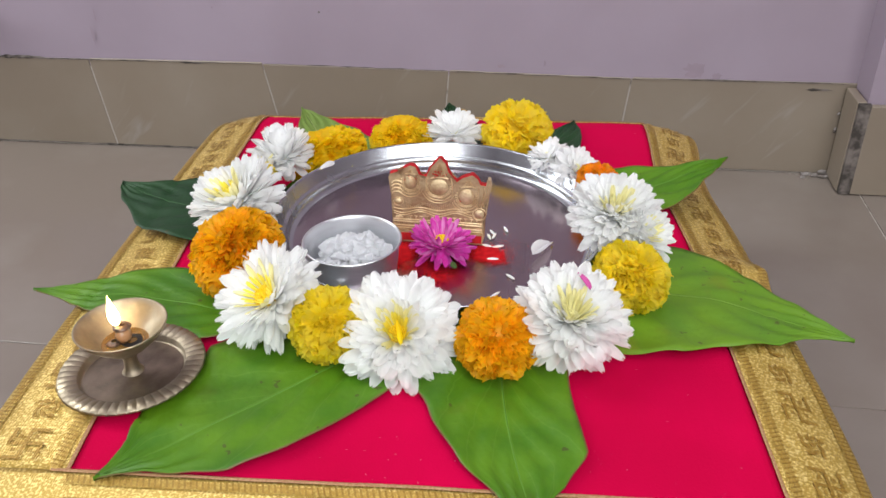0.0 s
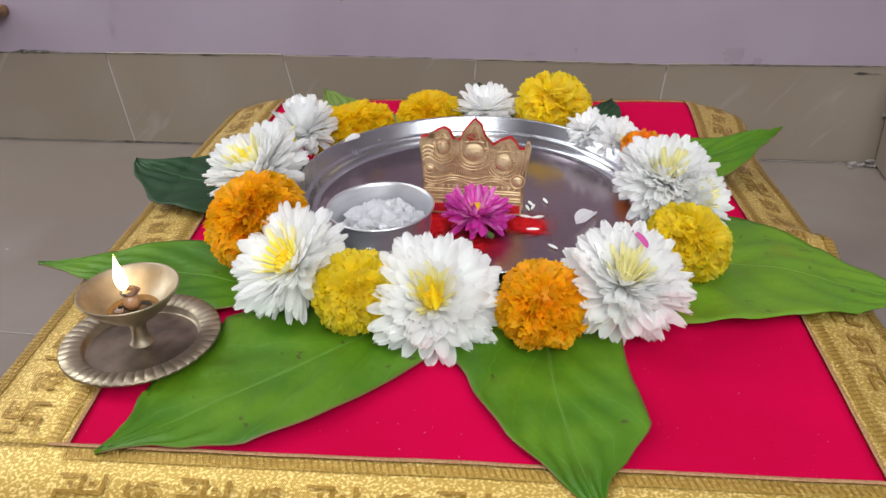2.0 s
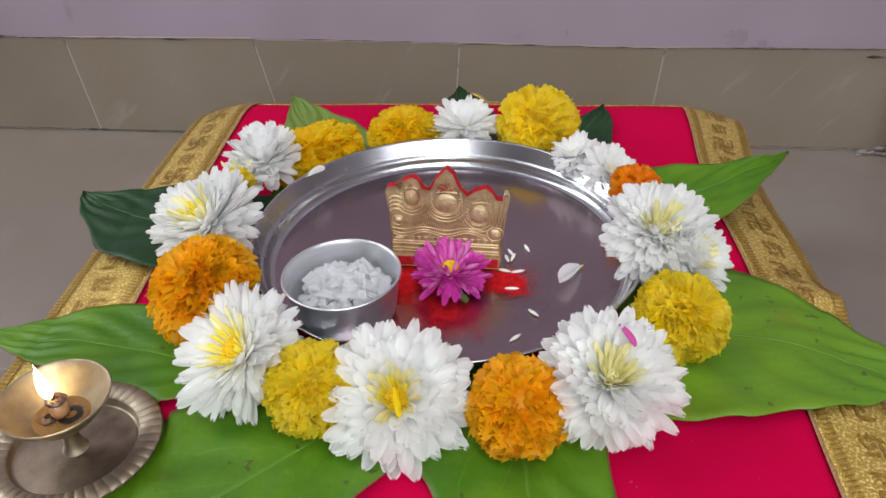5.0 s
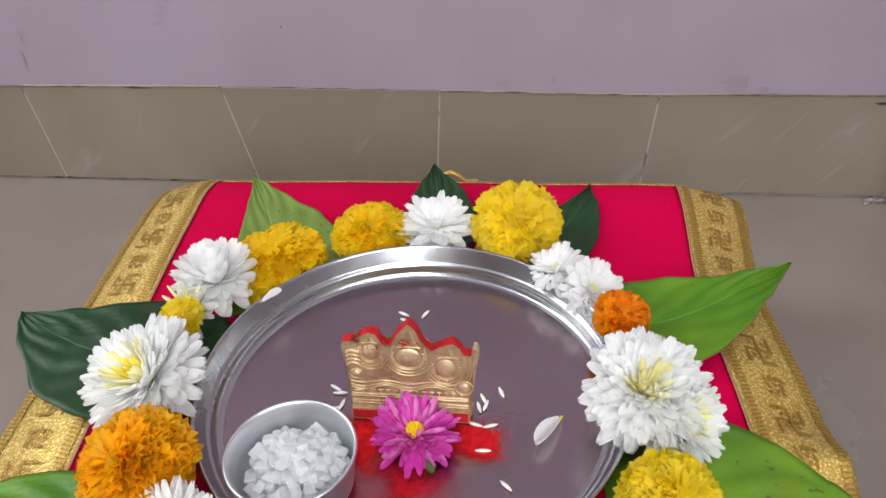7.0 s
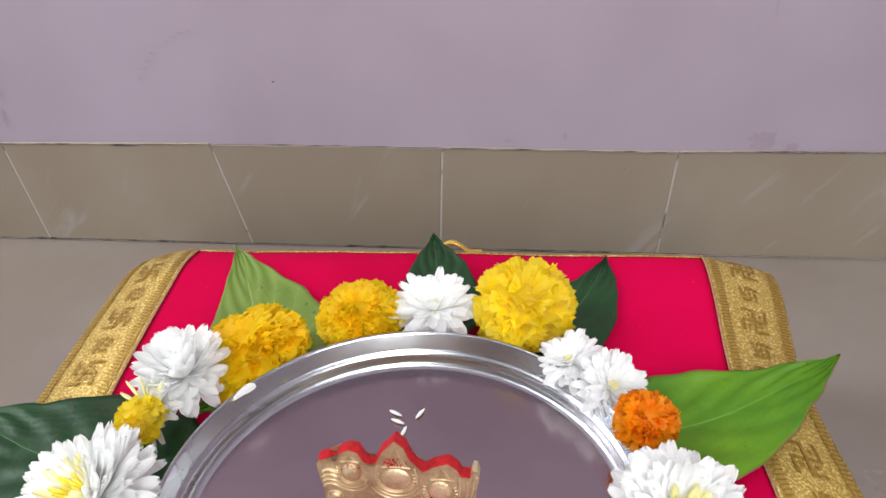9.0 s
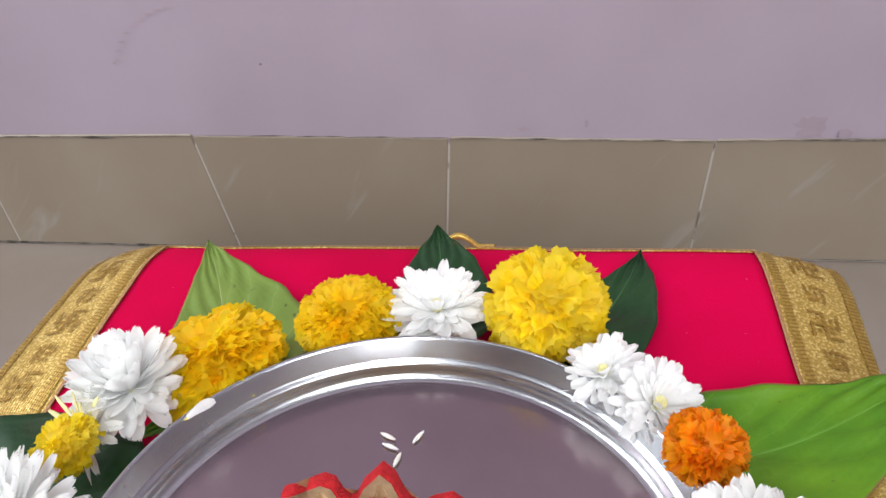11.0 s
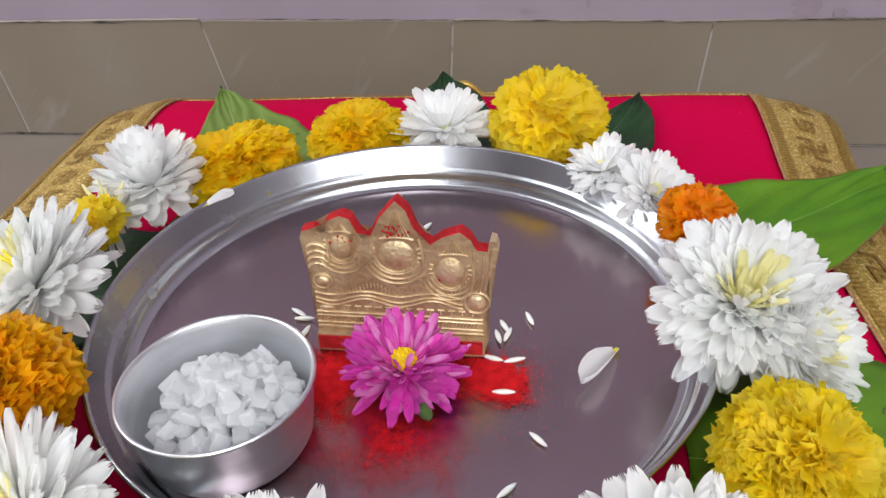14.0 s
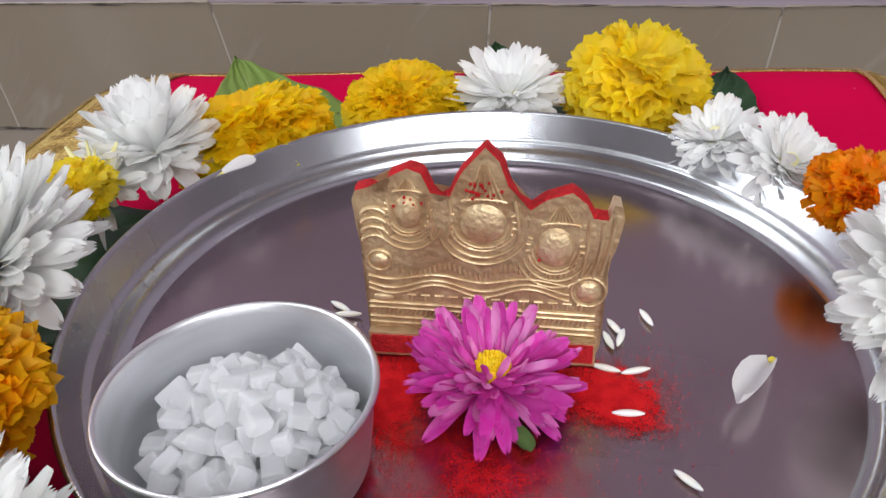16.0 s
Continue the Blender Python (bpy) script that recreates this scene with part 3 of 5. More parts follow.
# frayed knot of gold trim at the back edge
vs = []
for i in range(30):
    s = i / 29
    p = cloth_point(0.50 + 0.09 * s, 1.08, 0.0)
    up = 0.007 * math.sin(math.pi * min(1, s * 1.4)) + 0.002
    for j in range(6):
        a = j / 6 * 2 * math.pi
        vs.append((p.x, p.y + 0.0022 * math.cos(a), p.z + up + 0.0016 * math.sin(a)))
put("frayed_trim", mesh_of("frayed_trim", vs, grid_faces(30, 6, True), M_GOLD_EDGE), cloth, label="loose frayed gold trim")


def stain(name, x, z, rx, rz, mat, label, seed):
    """A thin uneven blotch on the back wall."""
    n = 26
    vs = [(x, 0, z)]
    for ringk in (0.5, 1.0):
        for i in range(n):
            a = 2 * math.pi * i / n
            q = ringk * (0.75 + 0.5 * noise.noise((2.2 * math.cos(a), 2.2 * math.sin(a), seed)))
            vs.append((x + rx * q * math.cos(a), 0, z + rz * q * math.sin(a)))
    fs = [(0, 1 + i, 1 + (i + 1) % n) for i in range(n)] + [(1 + i, 1 + n + i, 1 + n + (i + 1) % n, 1 + (i + 1) % n) for i in range(n)]
    ob = put(name, mesh_of(name, vs, fs, mat), None, Matrix.Translation((0, WALL_Y - 0.0065 - 0.00012 * ((49 - seed) % 12), 0)))
    return tagged(ob, label, "stain", kind="structure")


M_STAIN = material("wall_stain", (0.288, 0.228, 0.268), 0.7, second=(0.336, 0.264, 0.312), scale=70, mix=(0.3, 0.75))
M_STAIN_FAINT = material("faint_wall_stain", (0.32, 0.252, 0.288), 0.7, second=(0.364, 0.292, 0.34), scale=50, mix=(0.35, 0.65))
stain("trim", 0.250, -0.020, 0.013, 0.010, M_STAIN, "brownish damp stain above the skirting", 1)
stain("trim", 0.272, -0.025, 0.006, 0.005, M_STAIN, "brownish damp stain above the skirting", 2)
stain("trim", -0.135, 0.033, 0.0016, 0.0012, M_DIRT, "small dark speck on the pink wall", 5)
stain("trim", -0.125, 0.034, 0.0012, 0.0010, M_STAIN, "small dark speck on the pink wall", 6)
stain("trim", -0.395, 0.004, 0.0022, 0.012, M_STAIN, "thin dark run down the pink wall", 7)
stain("trim", 0.100, -0.016, 0.0018, 0.004, M_STAIN, "small chip above the skirting", 9)
stain("trim", 0.055, -0.020, 0.006, 0.0025, M_STAIN_FAINT, "rubbed patch above the skirting", 10)
stain("trim", -0.252, 0.036, 0.0014, 0.0012, M_STAIN, "small dark speck on the pink wall", 12)
stain("trim", 0.246, 0.072, 0.0012, 0.026, M_STAIN_FAINT, "long faint scratch on the pink wall", 13)
stain("trim", -0.387, 0.026, 0.0012, 0.010, M_STAIN, "thin dark run down the pink wall", 14)
for k in range(9):
    a = radians(100 + 7 * k)
    stain("trim", -0.185 + 0.07 * math.cos(a), 0.012 + 0.066 * math.sin(a), 0.0045, 0.0012, M_STAIN_FAINT, "faint curved scrape on the pink wall", 20 + k)
# stand-in block for an unidentified brown thing at the wall
ledge = put("brown_block", box_mesh("brown_block", (-0.66, WALL_Y - 0.034, 0.017), (-0.508, WALL_Y - 0.0060, 0.030), M_WOOD, 0.005))
tagged(ledge, "unidentified small brown thing, set as a block on the pink wall", "ledge")

# ---- leaves ----
SHAPE = [(0, 0.30), (0.08, 0.72), (0.2, 0.97), (0.35, 1.0), (0.5, 0.90), (0.65, 0.68), (0.78, 0.42), (0.88, 0.20), (0.95, 0.08), (1, 0.0)]


def shape_at(s, table):
    for (a, wa), (b, wb) in zip(table, table[1:]):
        if s <= b:
            k = (s - a) / (b - a)
            k = k * k * (3 - 2 * k) * 0.5 + k * 0.5
            return wa + (wb - wa) * k
    return 0


rib_mat = {M_LEAF.name: material("green_midrib", (0.075, 0.21, 0.018), 0.45, second=(0.09, 0.24, 0.02), scale=60), M_LEAF_LIME.name: material("lime_midrib", (0.13, 0.26, 0.02), 0.5, second=(0.16, 0.30, 0.02), scale=60),
           M_LEAF_DARK.name: material("dark_midrib", (0.04, 0.12, 0.04), 0.45, second=(0.06, 0.15, 0.05), scale=60), M_LEAF_PALE.name: material("pale_midrib", (0.36, 0.44, 0.16), 0.5, second=(0.30, 0.38, 0.12), scale=60)}


def leaf(base, ctrl, tip, wl, wr, mat, label, seed, tip_z=0.004, curl=0.006, base_z=0.0025, table=SHAPE, table_r=None, cup=0.0):
    """A leaf along a bent midrib from base to tip; wl, wr: half widths on its left and right."""
    nu, nv = 46, 20
    b, c, t = V(base), V(ctrl), V(tip)
    vs, uvs = [], []
    for i in range(nu + 1):
        s = i / nu
        p = b * (1 - s) ** 2 + c * 2 * s * (1 - s) + t * s * s
        d = ((c - b) * (1 - s) + (t - c) * s).normalized()
        nrm = V((-d.y, d.x))
        wa, wb = shape_at(s, table), shape_at(s, table_r or table)
        for j in range(nv + 1):
            k = j / nv * 2 - 1
            w = wa if k > 0 else wb
            ww = (wl if k > 0 else wr) * w * (1 + 0.10 * noise.noise((s * 6, seed * 2.3, 2 * (k > 0))))
            q = p + nrm * (ww * k) - d * abs(k) ** 2 * w * 0.012 * (1 - s)
            ground = cloth_z(q)
            over = max(0.0, -0.002 - ground)
            z = max(ground, -0.004) * (1.0 if over == 0 else 0.4) + base_z + (tip_z - base_z) * s ** 1.6
            z += curl * abs(k) ** 2.2 * (0.35 + 0.65 * noise.noise((s * 4.0, k * 1.5, seed * 3.1))) * min(1, 3 * (1 - s) + 0.1)
            z += cup * abs(k)
            z -= 0.0007 * math.exp(-(k / 0.05) ** 2)
            ph = s * 5.0 - (abs(k) * 0.5) ** 0.8 * 4.6
            z += 0.0013 * (1 - abs(k)) ** 0.4 * math.cos(2 * math.pi * ph) * min(1, abs(k) * 4)
            z += 0.0012 * noise.noise((q.x * 40, q.y * 40, seed))
            if math.hypot(q.x - 0.05, q.y - 0.519) < 0.104:
                z = min(z, cloth_z(q) + 0.0020)
            if math.hypot(q.x + 0.0815, q.y - 0.3715) < 0.037:
                z = min(z, cloth_z(q) + 0.0013)
            vs.append((q.x, q.y, max(z, cloth_z(q) + 0.0012)))
            uvs.append((s, j / nv))
    me = mesh_of("blade", vs, grid_faces(nu + 1, nv + 1), mat, uvs=uvs)
    head = empty("leaf", Matrix.Identity(4), label, "leaf", "leaves round the tray")
    ob = put("blade", me, head)
    so = ob.modifiers.new("thick", "SOLIDIFY")
    so.thickness = 0.0005
    rib = []
    for i in range(nu + 1):
        x, y, z = vs[i * (nv + 1) + nv // 2]
        rr = 0.0005 * (1 - 0.85 * i / nu)
        x2, y2, _ = vs[min(i + 1, nu) * (nv + 1) + nv // 2]
        x1, y1, _ = vs[max(i - 1, 0) * (nv + 1) + nv // 2]
        dd = V((x2 - x1, y2 - y1)).normalized()
        for q in range(6):
            a = q / 6 * 2 * math.pi
            rib.append((x - dd.y * rr * math.cos(a), y + dd.x * rr * math.cos(a), z + 0.0001 + 0.6 * rr * math.sin(a)))
    put("midrib", mesh_of("midrib", rib, grid_faces(nu + 1, 6, True), rib_mat[mat.name]), head, label="paler raised midrib")
    return head


WEDGE = [(0, 0.85), (0.15, 1.0), (0.30, 0.93), (0.50, 0.70), (0.70, 0.44), (0.85, 0.21), (0.95, 0.08), (1, 0.0)]
BROAD = [(0, 0.4), (0.15, 0.85), (0.35, 1.0), (0.58, 1.0), (0.74, 0.88), (0.83, 0.55), (0.91, 0.2), (0.97, 0.06), (1, 0.0)]
SPADE = [(0, 0.7), (0.15, 0.95), (0.3, 1.0), (0.5, 0.75), (0.7, 0.42), (0.86, 0.17), (0.95, 0.05), (1, 0.0)]
leaf((0.040, 0.415), (-0.005, 0.365), (-0.066, 0.303), 0.036, 0.052, M_LEAF, "broad green leaf with a curled pointed tip on the red cloth", 1, tip_z=0.003, curl=0.007, table=BROAD)
leaf((0.098, 0.430), (0.098, 0.365), (0.124, 0.296), 0.034, 0.054, M_LEAF, "broad green leaf with reddish edge lying on red cloth", 2, tip_z=0.003, curl=0.005, table=BROAD, table_r=WEDGE)
leaf((0.140, 0.475), (0.205, 0.478), (0.276, 0.440), 0.046, 0.062, M_LEAF_LIME, "broad yellow-green leaf reaching over the gold border", 3, tip_z=0.004, curl=0.006)
leaf((0.130, 0.572), (0.185, 0.578), (0.236, 0.620), 0.030, 0.036, M_LEAF, "green leaf with its tip raised above the border", 4, tip_z=0.020, curl=0.006, base_z=0.006)
leaf((-0.055, 0.528), (-0.120, 0.528), (-0.183, 0.562), 0.040, 0.046, M_LEAF_DARK, "dark green leaf with its blunt end over the border", 5, tip_z=0.010, curl=0.005, base_z=0.004,
     table=[(0, 0.5), (0.2, 0.95), (0.45, 1.0), (0.65, 0.85), (0.85, 0.45), (0.95, 0.18), (1, 0.0)], table_r=[(0, 0.5), (0.2, 0.9), (0.45, 1.0), (0.65, 0.78), (0.82, 0.42), (0.93, 0.17), (1, 0.0)])
leaf((-0.035, 0.425), (-0.105, 0.440), (-0.176, 0.436), 0.030, 0.032, M_LEAF, "green leaf with a long thin tip behind the lamp", 6, tip_z=0.004, curl=0.004)
leaf((-0.045, 0.605), (-0.062, 0.655), (-0.096, 0.708), 0.028, 0.042, M_LEAF_PALE, "pale green leaf showing its underside, pointing to the wall", 7, tip_z=0.010, curl=0.005, base_z=0.004, table=SPADE)
leaf((0.042, 0.640), (0.038, 0.680), (0.027, 0.725), 0.024, 0.026, M_LEAF_DARK, "dark green pointed leaf behind a white flower", 8, tip_z=0.012, curl=0.003, base_z=0.004)
leaf((0.092, 0.630), (0.122, 0.665), (0.131, 0.719), 0.020, 0.026, M_LEAF_DARK, "dark green pointed leaf behind a large yellow flower", 9, tip_z=0.002, curl=0.003, base_z=0.003)
leaf((-0.030, 0.600), (-0.050, 0.590), (-0.068, 0.570), 0.016, 0.018, M_LEAF, "small green leaf tucked under the flowers", 10, tip_z=0.004, curl=0.003)

# ---- the steel tray ----
TRAY = Matrix.Translation((0.050, 0.519, 0.0055)) @ Matrix.Rotation(radians(1.6), 4, "Y")
RIM = 0.1015


def tray_z(x, y):
    return (TRAY @ V((x - 0.05, y - 0.519, 0))).z + 0.0012


tray = empty("steel_tray", TRAY, "round stainless steel tray with a raised rim, standing on leaves", "tray")
put("dish", lathe("dish", [(0.0001, 0.0009), (0.03, 0.0009), (0.06, 0.0009), (0.0904, 0.0009)], M_STEEL_FLOOR, 128), tray, label="tarnished steel floor of the tray")
put("rim", lathe("rim", [(0.0904, 0.0009), (0.0920, 0.0012), (0.0932, 0.0022), (0.0942, 0.0046), (0.0948, 0.0066), (0.0954, 0.0073), (0.0963, 0.0077), (0.0969, 0.0085),
                         (0.0996, 0.0156), (0.1001, 0.0163), (0.1007, 0.0166), (0.1013, 0.0165), (0.1017, 0.0159), (0.1014, 0.0152), (0.1006, 0.0148), (0.0978, 0.0088), (0.0962, 0.0074), (0.0952, 0.0064), (0.0945, 0.0036), (0.0925, 0.0006), (0.088, 0.0), (0.0001, 0.0)], M_STEEL, 160), tray, label="bright raised steel rim")

# ---- the bowl of sugar ----
BX, BY = 0.0095, 0.4640
bz = tray_z(BX, BY)
bowl = empty("small_bowl", Matrix.Translation((BX, BY, bz)), "small round aluminium bowl half full of rock sugar", "bowl")
put("cup", lathe("cup", [(0.0001, 0.0012), (0.018, 0.0012), (0.0222, 0.0018), (0.0232, 0.0035), (0.0252, 0.0130), (0.0262, 0.0215), (0.0266, 0.0232), (0.0272, 0.0240), (0.0279, 0.0238), (0.0281, 0.0230), (0.0276, 0.0225),
                         (0.0268, 0.0222), (0.0262, 0.0205), (0.0257, 0.0130), (0.0240, 0.0030), (0.0228, 0.0010), (0.0215, 0.0), (0.0001, 0.0)], M_ALU, 96), bowl)
sugar_meshes = []
for k in range(5):
    r = random.Random(100 + k)
    bm = bmesh.new()
    bmesh.ops.create_cube(bm, size=1)
    sx, sy, sz = 0.0052 + r.random() * 0.0012, 0.0046 + r.random() * 0.001, 0.0038 + r.random() * 0.0012
    for v in bm.verts:
        v.co = V((v.co.x * sx + r.uniform(-1, 1) * 0.0008, v.co.y * sy + r.uniform(-1, 1) * 0.0008, v.co.z * sz + r.uniform(-1, 1) * 0.0007))
    bmesh.ops.bevel(bm, geom=bm.edges[:] , offset=0.0009, segments=3, affect="EDGES", profile=0.6)
    for f in bm.faces:
        f.smooth = True
    me = bpy.data.meshes.new("sugar")
    bm.to_mesh(me)
    bm.free()
    me.materials.append(M_SUGAR)
    sugar_meshes.append(me)
placed = []
for layer, (zl, spread, cnt) in enumerate([(0.0042, 0.0200, 46), (0.0080, 0.0208, 54), (0.0116, 0.0208, 56), (0.0150, 0.0190, 50), (0.0180, 0.0145, 32), (0.0206, 0.0085, 14), (0.0224, 0.004, 4)]):
    for k in range(cnt):
        for attempt in range(30):
            a, rr = rnd.random() * 2 * math.pi, spread * math.sqrt(rnd.random())
            x, y = rr * math.cos(a) + 0.0004 * layer, rr * math.sin(a) + 0.0002 * layer
            if all((x - px) ** 2 + (y - py) ** 2 + (zl - pz) ** 2 > 0.0034 ** 2 for px, py, pz in placed):
                break
        placed.append((x, y, zl))
        ob = put("sugar_crystal", sugar_meshes[rnd.randrange(5)], None, Matrix.Translation((BX + x, BY + y, bz + zl + rnd.uniform(-0.0006, 0.0006))) @ Euler((rnd.uniform(-0.7, 0.7), rnd.uniform(-0.7, 0.7), rnd.random() * 6)).to_matrix().to_4x4() @ Matrix.Diagonal((rnd.uniform(0.62, 1.12), rnd.uniform(0.62, 0.98), rnd.uniform(0.62, 0.98), 1)))
        tagged(ob, "translucent white rock sugar crystal in the small bowl", "sugar crystal", "sugar crystals in the bowl")

# ---- the brass plaque: one plain mesh ----
OUT = [(85, 740), (85, 690), (90, 560), (80, 420), (60, 300), (50, 210), (62, 180), (100, 170), (140, 188), (165, 180), (178, 130), (230, 105), (272, 120), (300, 180), (330, 210), (360, 190),
       (400, 110), (470, 34), (512, 75), (540, 150), (570, 200), (610, 225), (660, 190), (735, 165), (780, 200), (802, 245), (848, 250), (862, 200), (884, 205), (895, 245), (880, 330), (856, 400), (862, 490), (832, 560), (828, 640), (850, 680), (832, 740)]
PX = 13700.0


def pq(x, y):
    return ((x - 457) / PX, (740 - y) / PX)


bm = bmesh.new()
THICK = 0.0058
ring = [pq(*p) for p in OUT]
front = [bm.verts.new((x, -THICK / 2, z)) for x, z in ring]
rear = [bm.verts.new((x, THICK / 2, z)) for x, z in ring]
bm.faces.new(front).material_index = 2
bm.faces.new(list(reversed(rear)))
for i in range(len(ring)):
    j = (i + 1) % len(ring)
    f = bm.faces.new((front[j], front[i], rear[i], rear[j]))
    f.material_index = 1 if 6 <= i <= 25 else 0
bmesh.ops.triangulate(bm, faces=[f for f in bm.faces if len(f.verts) > 4])


def tube(points, r, y=-THICK / 2, slot=0, closed=False):
    """A raised ridge along points of the plaque's front."""
    pts = [V((*pq(*p), 0)) for p in points]
    pts = [V((p.x, y, p.y)) for p in pts]
    n = len(pts)
    rows = []
    for i, p in enumerate(pts):
        a, b = (pts[(i - 1) % n], pts[(i + 1) % n]) if closed else (pts[max(i - 1, 0)], pts[min(i + 1, n - 1)])
        d = (b - a).normalized()
        s = V((-d.z, 0, d.x))
        rows.append([bm.verts.new(p + s * r * math.cos(q) + V((0, -1, 0)) * r * 1.7 * math.sin(q)) for q in (0, 0.8, 1.57, 2.34, 3.14)])
    for i in range(n if closed else n - 1):
        k = (i + 1) % n
        for j in range(4):
            f = bm.faces.new((rows[i][j], rows[k][j], rows[k][j + 1], rows[i][j + 1]))
            f.material_index = slot


def knob(x, y, rx, ry, h, slot=0):
    """A domed boss."""
    c = V((pq(x, y)[0], -THICK / 2, pq(x, y)[1]))
    rows = []
    for t in (0, 0.5, 1.0, 1.4):
        rows.append([bm.verts.new(c + V((rx / PX * math.cos(t) * math.cos(q), -h * math.sin(t), ry / PX * math.cos(t) * math.sin(q)))) for q in [2 * math.pi * k / 16 for k in range(16)]])
    for a, b in zip(rows, rows[1:]):
        for k in range(16):
            f = bm.faces.new((a[k], a[(k + 1) % 16], b[(k + 1) % 16], b[k]))
            f.material_index = slot
    bm.faces.new(rows[-1]).material_index = slot


def arc(cx, cy, rx, ry, a0, a1, n=18):
    return [(cx + rx * math.cos(radians(a0 + (a1 - a0) * k / n)), cy + ry * math.sin(radians(a0 + (a1 - a0) * k / n))) for k in range(n + 1)]


U = 1 / PX
for cx, cy, rx, ry, in ((462, 275, 78, 66), (228, 245, 46, 55), (690, 345, 60, 66)):
    knob(cx, cy, rx, ry, 0.0013)
    tube(arc(cx, cy, rx + 14, ry + 12, 0, 180), 5 * U)
    for k, s in enumerate((28, 44, 60)):
        tube(arc(cx, cy + 10 * k, rx + s, ry + s * 0.8, 15, 165), 5 * U)
    for k in range(17):
        a = radians(-20 + 220 * k / 16)
        tube([(cx + (rx + 16) * math.cos(a), cy + (ry + 14) * math.sin(a)), (cx + (rx + 32) * math.cos(a), cy + (ry + 30) * math.sin(a))], 4 * U)
for a, b in (((350, 330), (360, 195)), ((575, 330), (560, 195)), ((300, 330), (288, 190)), ((170, 330), (165, 200)), ((775, 440), (790, 250)), ((810, 440), (835, 260)), ((835, 430), (868, 240))):
    tube([a, ((a[0] + b[0]) / 2 + 6, (a[1] + b[1]) / 2), b], 6 * U)
for k in range(4):
    tube(arc(118, 350 - 30 * k, 40, 26, 190, 340), 7 * U)
for cx, cy, top, spread in ((468, 200, 70, 60), (228, 178, 128, 36), (705, 268, 195, 50)):
    for k in range(7):
        q = (k - 3) / 3
        tube([(cx + q * spread, cy + 6 * q * q), (cx + q * spread * 0.45, (cy + top) / 2), (cx + q * spread * 0.12, top + 12)], 4 * U)
    tube(arc(cx, cy + 4, spread + 10, 10, 180, 360), 5 * U)
knob(130, 410, 32, 26, 0.0010)
tube(arc(130, 410, 40, 34, 0, 360, 20), 4 * U)
knob(800, 490, 40, 38, 0.0012)
tube(arc(800, 490, 55, 50, 0, 360, 20), 5 * U)
for y0, wob in ((465, 10), (490, 16), (508, 18)):
    tube([(90 + 26 * k, y0 + wob * math.sin(k * 0.55)) for k in range(26)], 5 * U)
for k in range(34):
    x = 195 + 16 * k
    yy = 425 + 18 * math.sin(k * 0.5)
    tube([(x, yy), (x + 3, yy + 26)], 4 * U)
for y0 in (560, 578, 612, 632):
    tube([(88, y0), (300, y0 + 3), (560, y0 + 8), (826, y0 + 14)], 6 * U)
for k in range(46):
    x = 96 + 15.6 * k
    tube([(x, 606 + k * 0.25), (x + 12, 584 + k * 0.25)], 4 * U)
# worn bars where an inscription stands
for k in range(13):
    x = 215 + 46 * k
    tube([(x, 530 + k * 0.6), (x + 30, 530 + k * 0.6)], 4 * U)
    tube([(x + 14, 530 + k * 0.6), (x + 14, 552 + k * 0.6)], 4 * U)
knob(135, 545, 34, 16, 0.0007)
# forward ledge at the foot, heaped with powder
for lo, hi, slot in (((86, 655, -0.0058), (834, 738, -0.0015), 0), ((96, 662, -0.0066), (826, 722, -0.0050), 1)):
    x0, z0 = pq(lo[0], hi[1])
    x1, z1 = pq(hi[0], lo[1])
    vs = [bm.verts.new((x, y, z)) for y in (lo[2], hi[2]) for x, z in ((x0, z0), (x1, z0), (x1, z1), (x0, z1))]
    for f in ((0, 1, 2, 3), (7, 6, 5, 4), (0, 4, 5, 1), (1, 5, 6, 2), (2, 6, 7, 3), (3, 7, 4, 0)):
        bm.faces.new([vs[i] for i in f]).material_index = slot
# powder crusted on the crests: one continuous rounded cap
crest = [(62, 184), (100, 174), (140, 192), (165, 184), (178, 134), (230, 109), (272, 124), (300, 184), (330, 214), (360, 194), (400, 114), (470, 38), (512, 79), (540, 154), (570, 204), (610, 229), (660, 194), (735, 169), (780, 204), (802, 247), (835, 254)]
fine = []
for (xa, ya), (xb, yb) in zip(crest, crest[1:]):
    fine += [(xa + (xb - xa) * t / 6, ya + (yb - ya) * t / 6) for t in range(6)]
rows = []
for i, (x, y) in enumerate(fine):
    xa, ya = fine[max(i - 2, 0)]
    xb, yb = fine[min(i + 2, len(fine) - 1)]
    d = V((xb - xa, ya - yb)).normalized()
    n2 = V((-d.y, d.x))
    px, pz = pq(x, y)
    row = []
    for q in range(9):
        a = math.pi * q / 8
        up = 0.0009 * math.sin(a) ** 0.5 * (1 + 0.5 * noise.noise((x * 0.03, q * 0.5, 4.0))) - 0.0002
        row.append(bm.verts.new((px + n2.x * up, 0.0001 - (THICK / 2 - 0.0003) * math.cos(a) * (1 + 0.05 * noise.noise((x * 0.05, 7.0, q))), pz + n2.y * up)))
    rows.append(row)
for r0, r1 in zip(rows, rows[1:]):
    for q in range(8):
        f = bm.faces.new((r0[q], r1[q], r1[q + 1], r0[q + 1]))
        f.material_index, f.smooth = 1, True
for cx, cy, n in ((450, 170, 30), (225, 225, 12), (640, 370, 4)):
    for k in range(n):
        x, y = cx + rnd.gauss(0, 22), cy + rnd.gauss(0, 16)
        geo = bmesh.ops.create_icosphere(bm, subdivisions=1, radius=0.0002 + rnd.random() * 0.0003)
        for v in geo["verts"]:
            v.co = v.co + V((pq(x, y)[0], -THICK / 2 - 0.0006, pq(x, y)[1]))
            for f in v.link_faces:
                f.material_index = 1
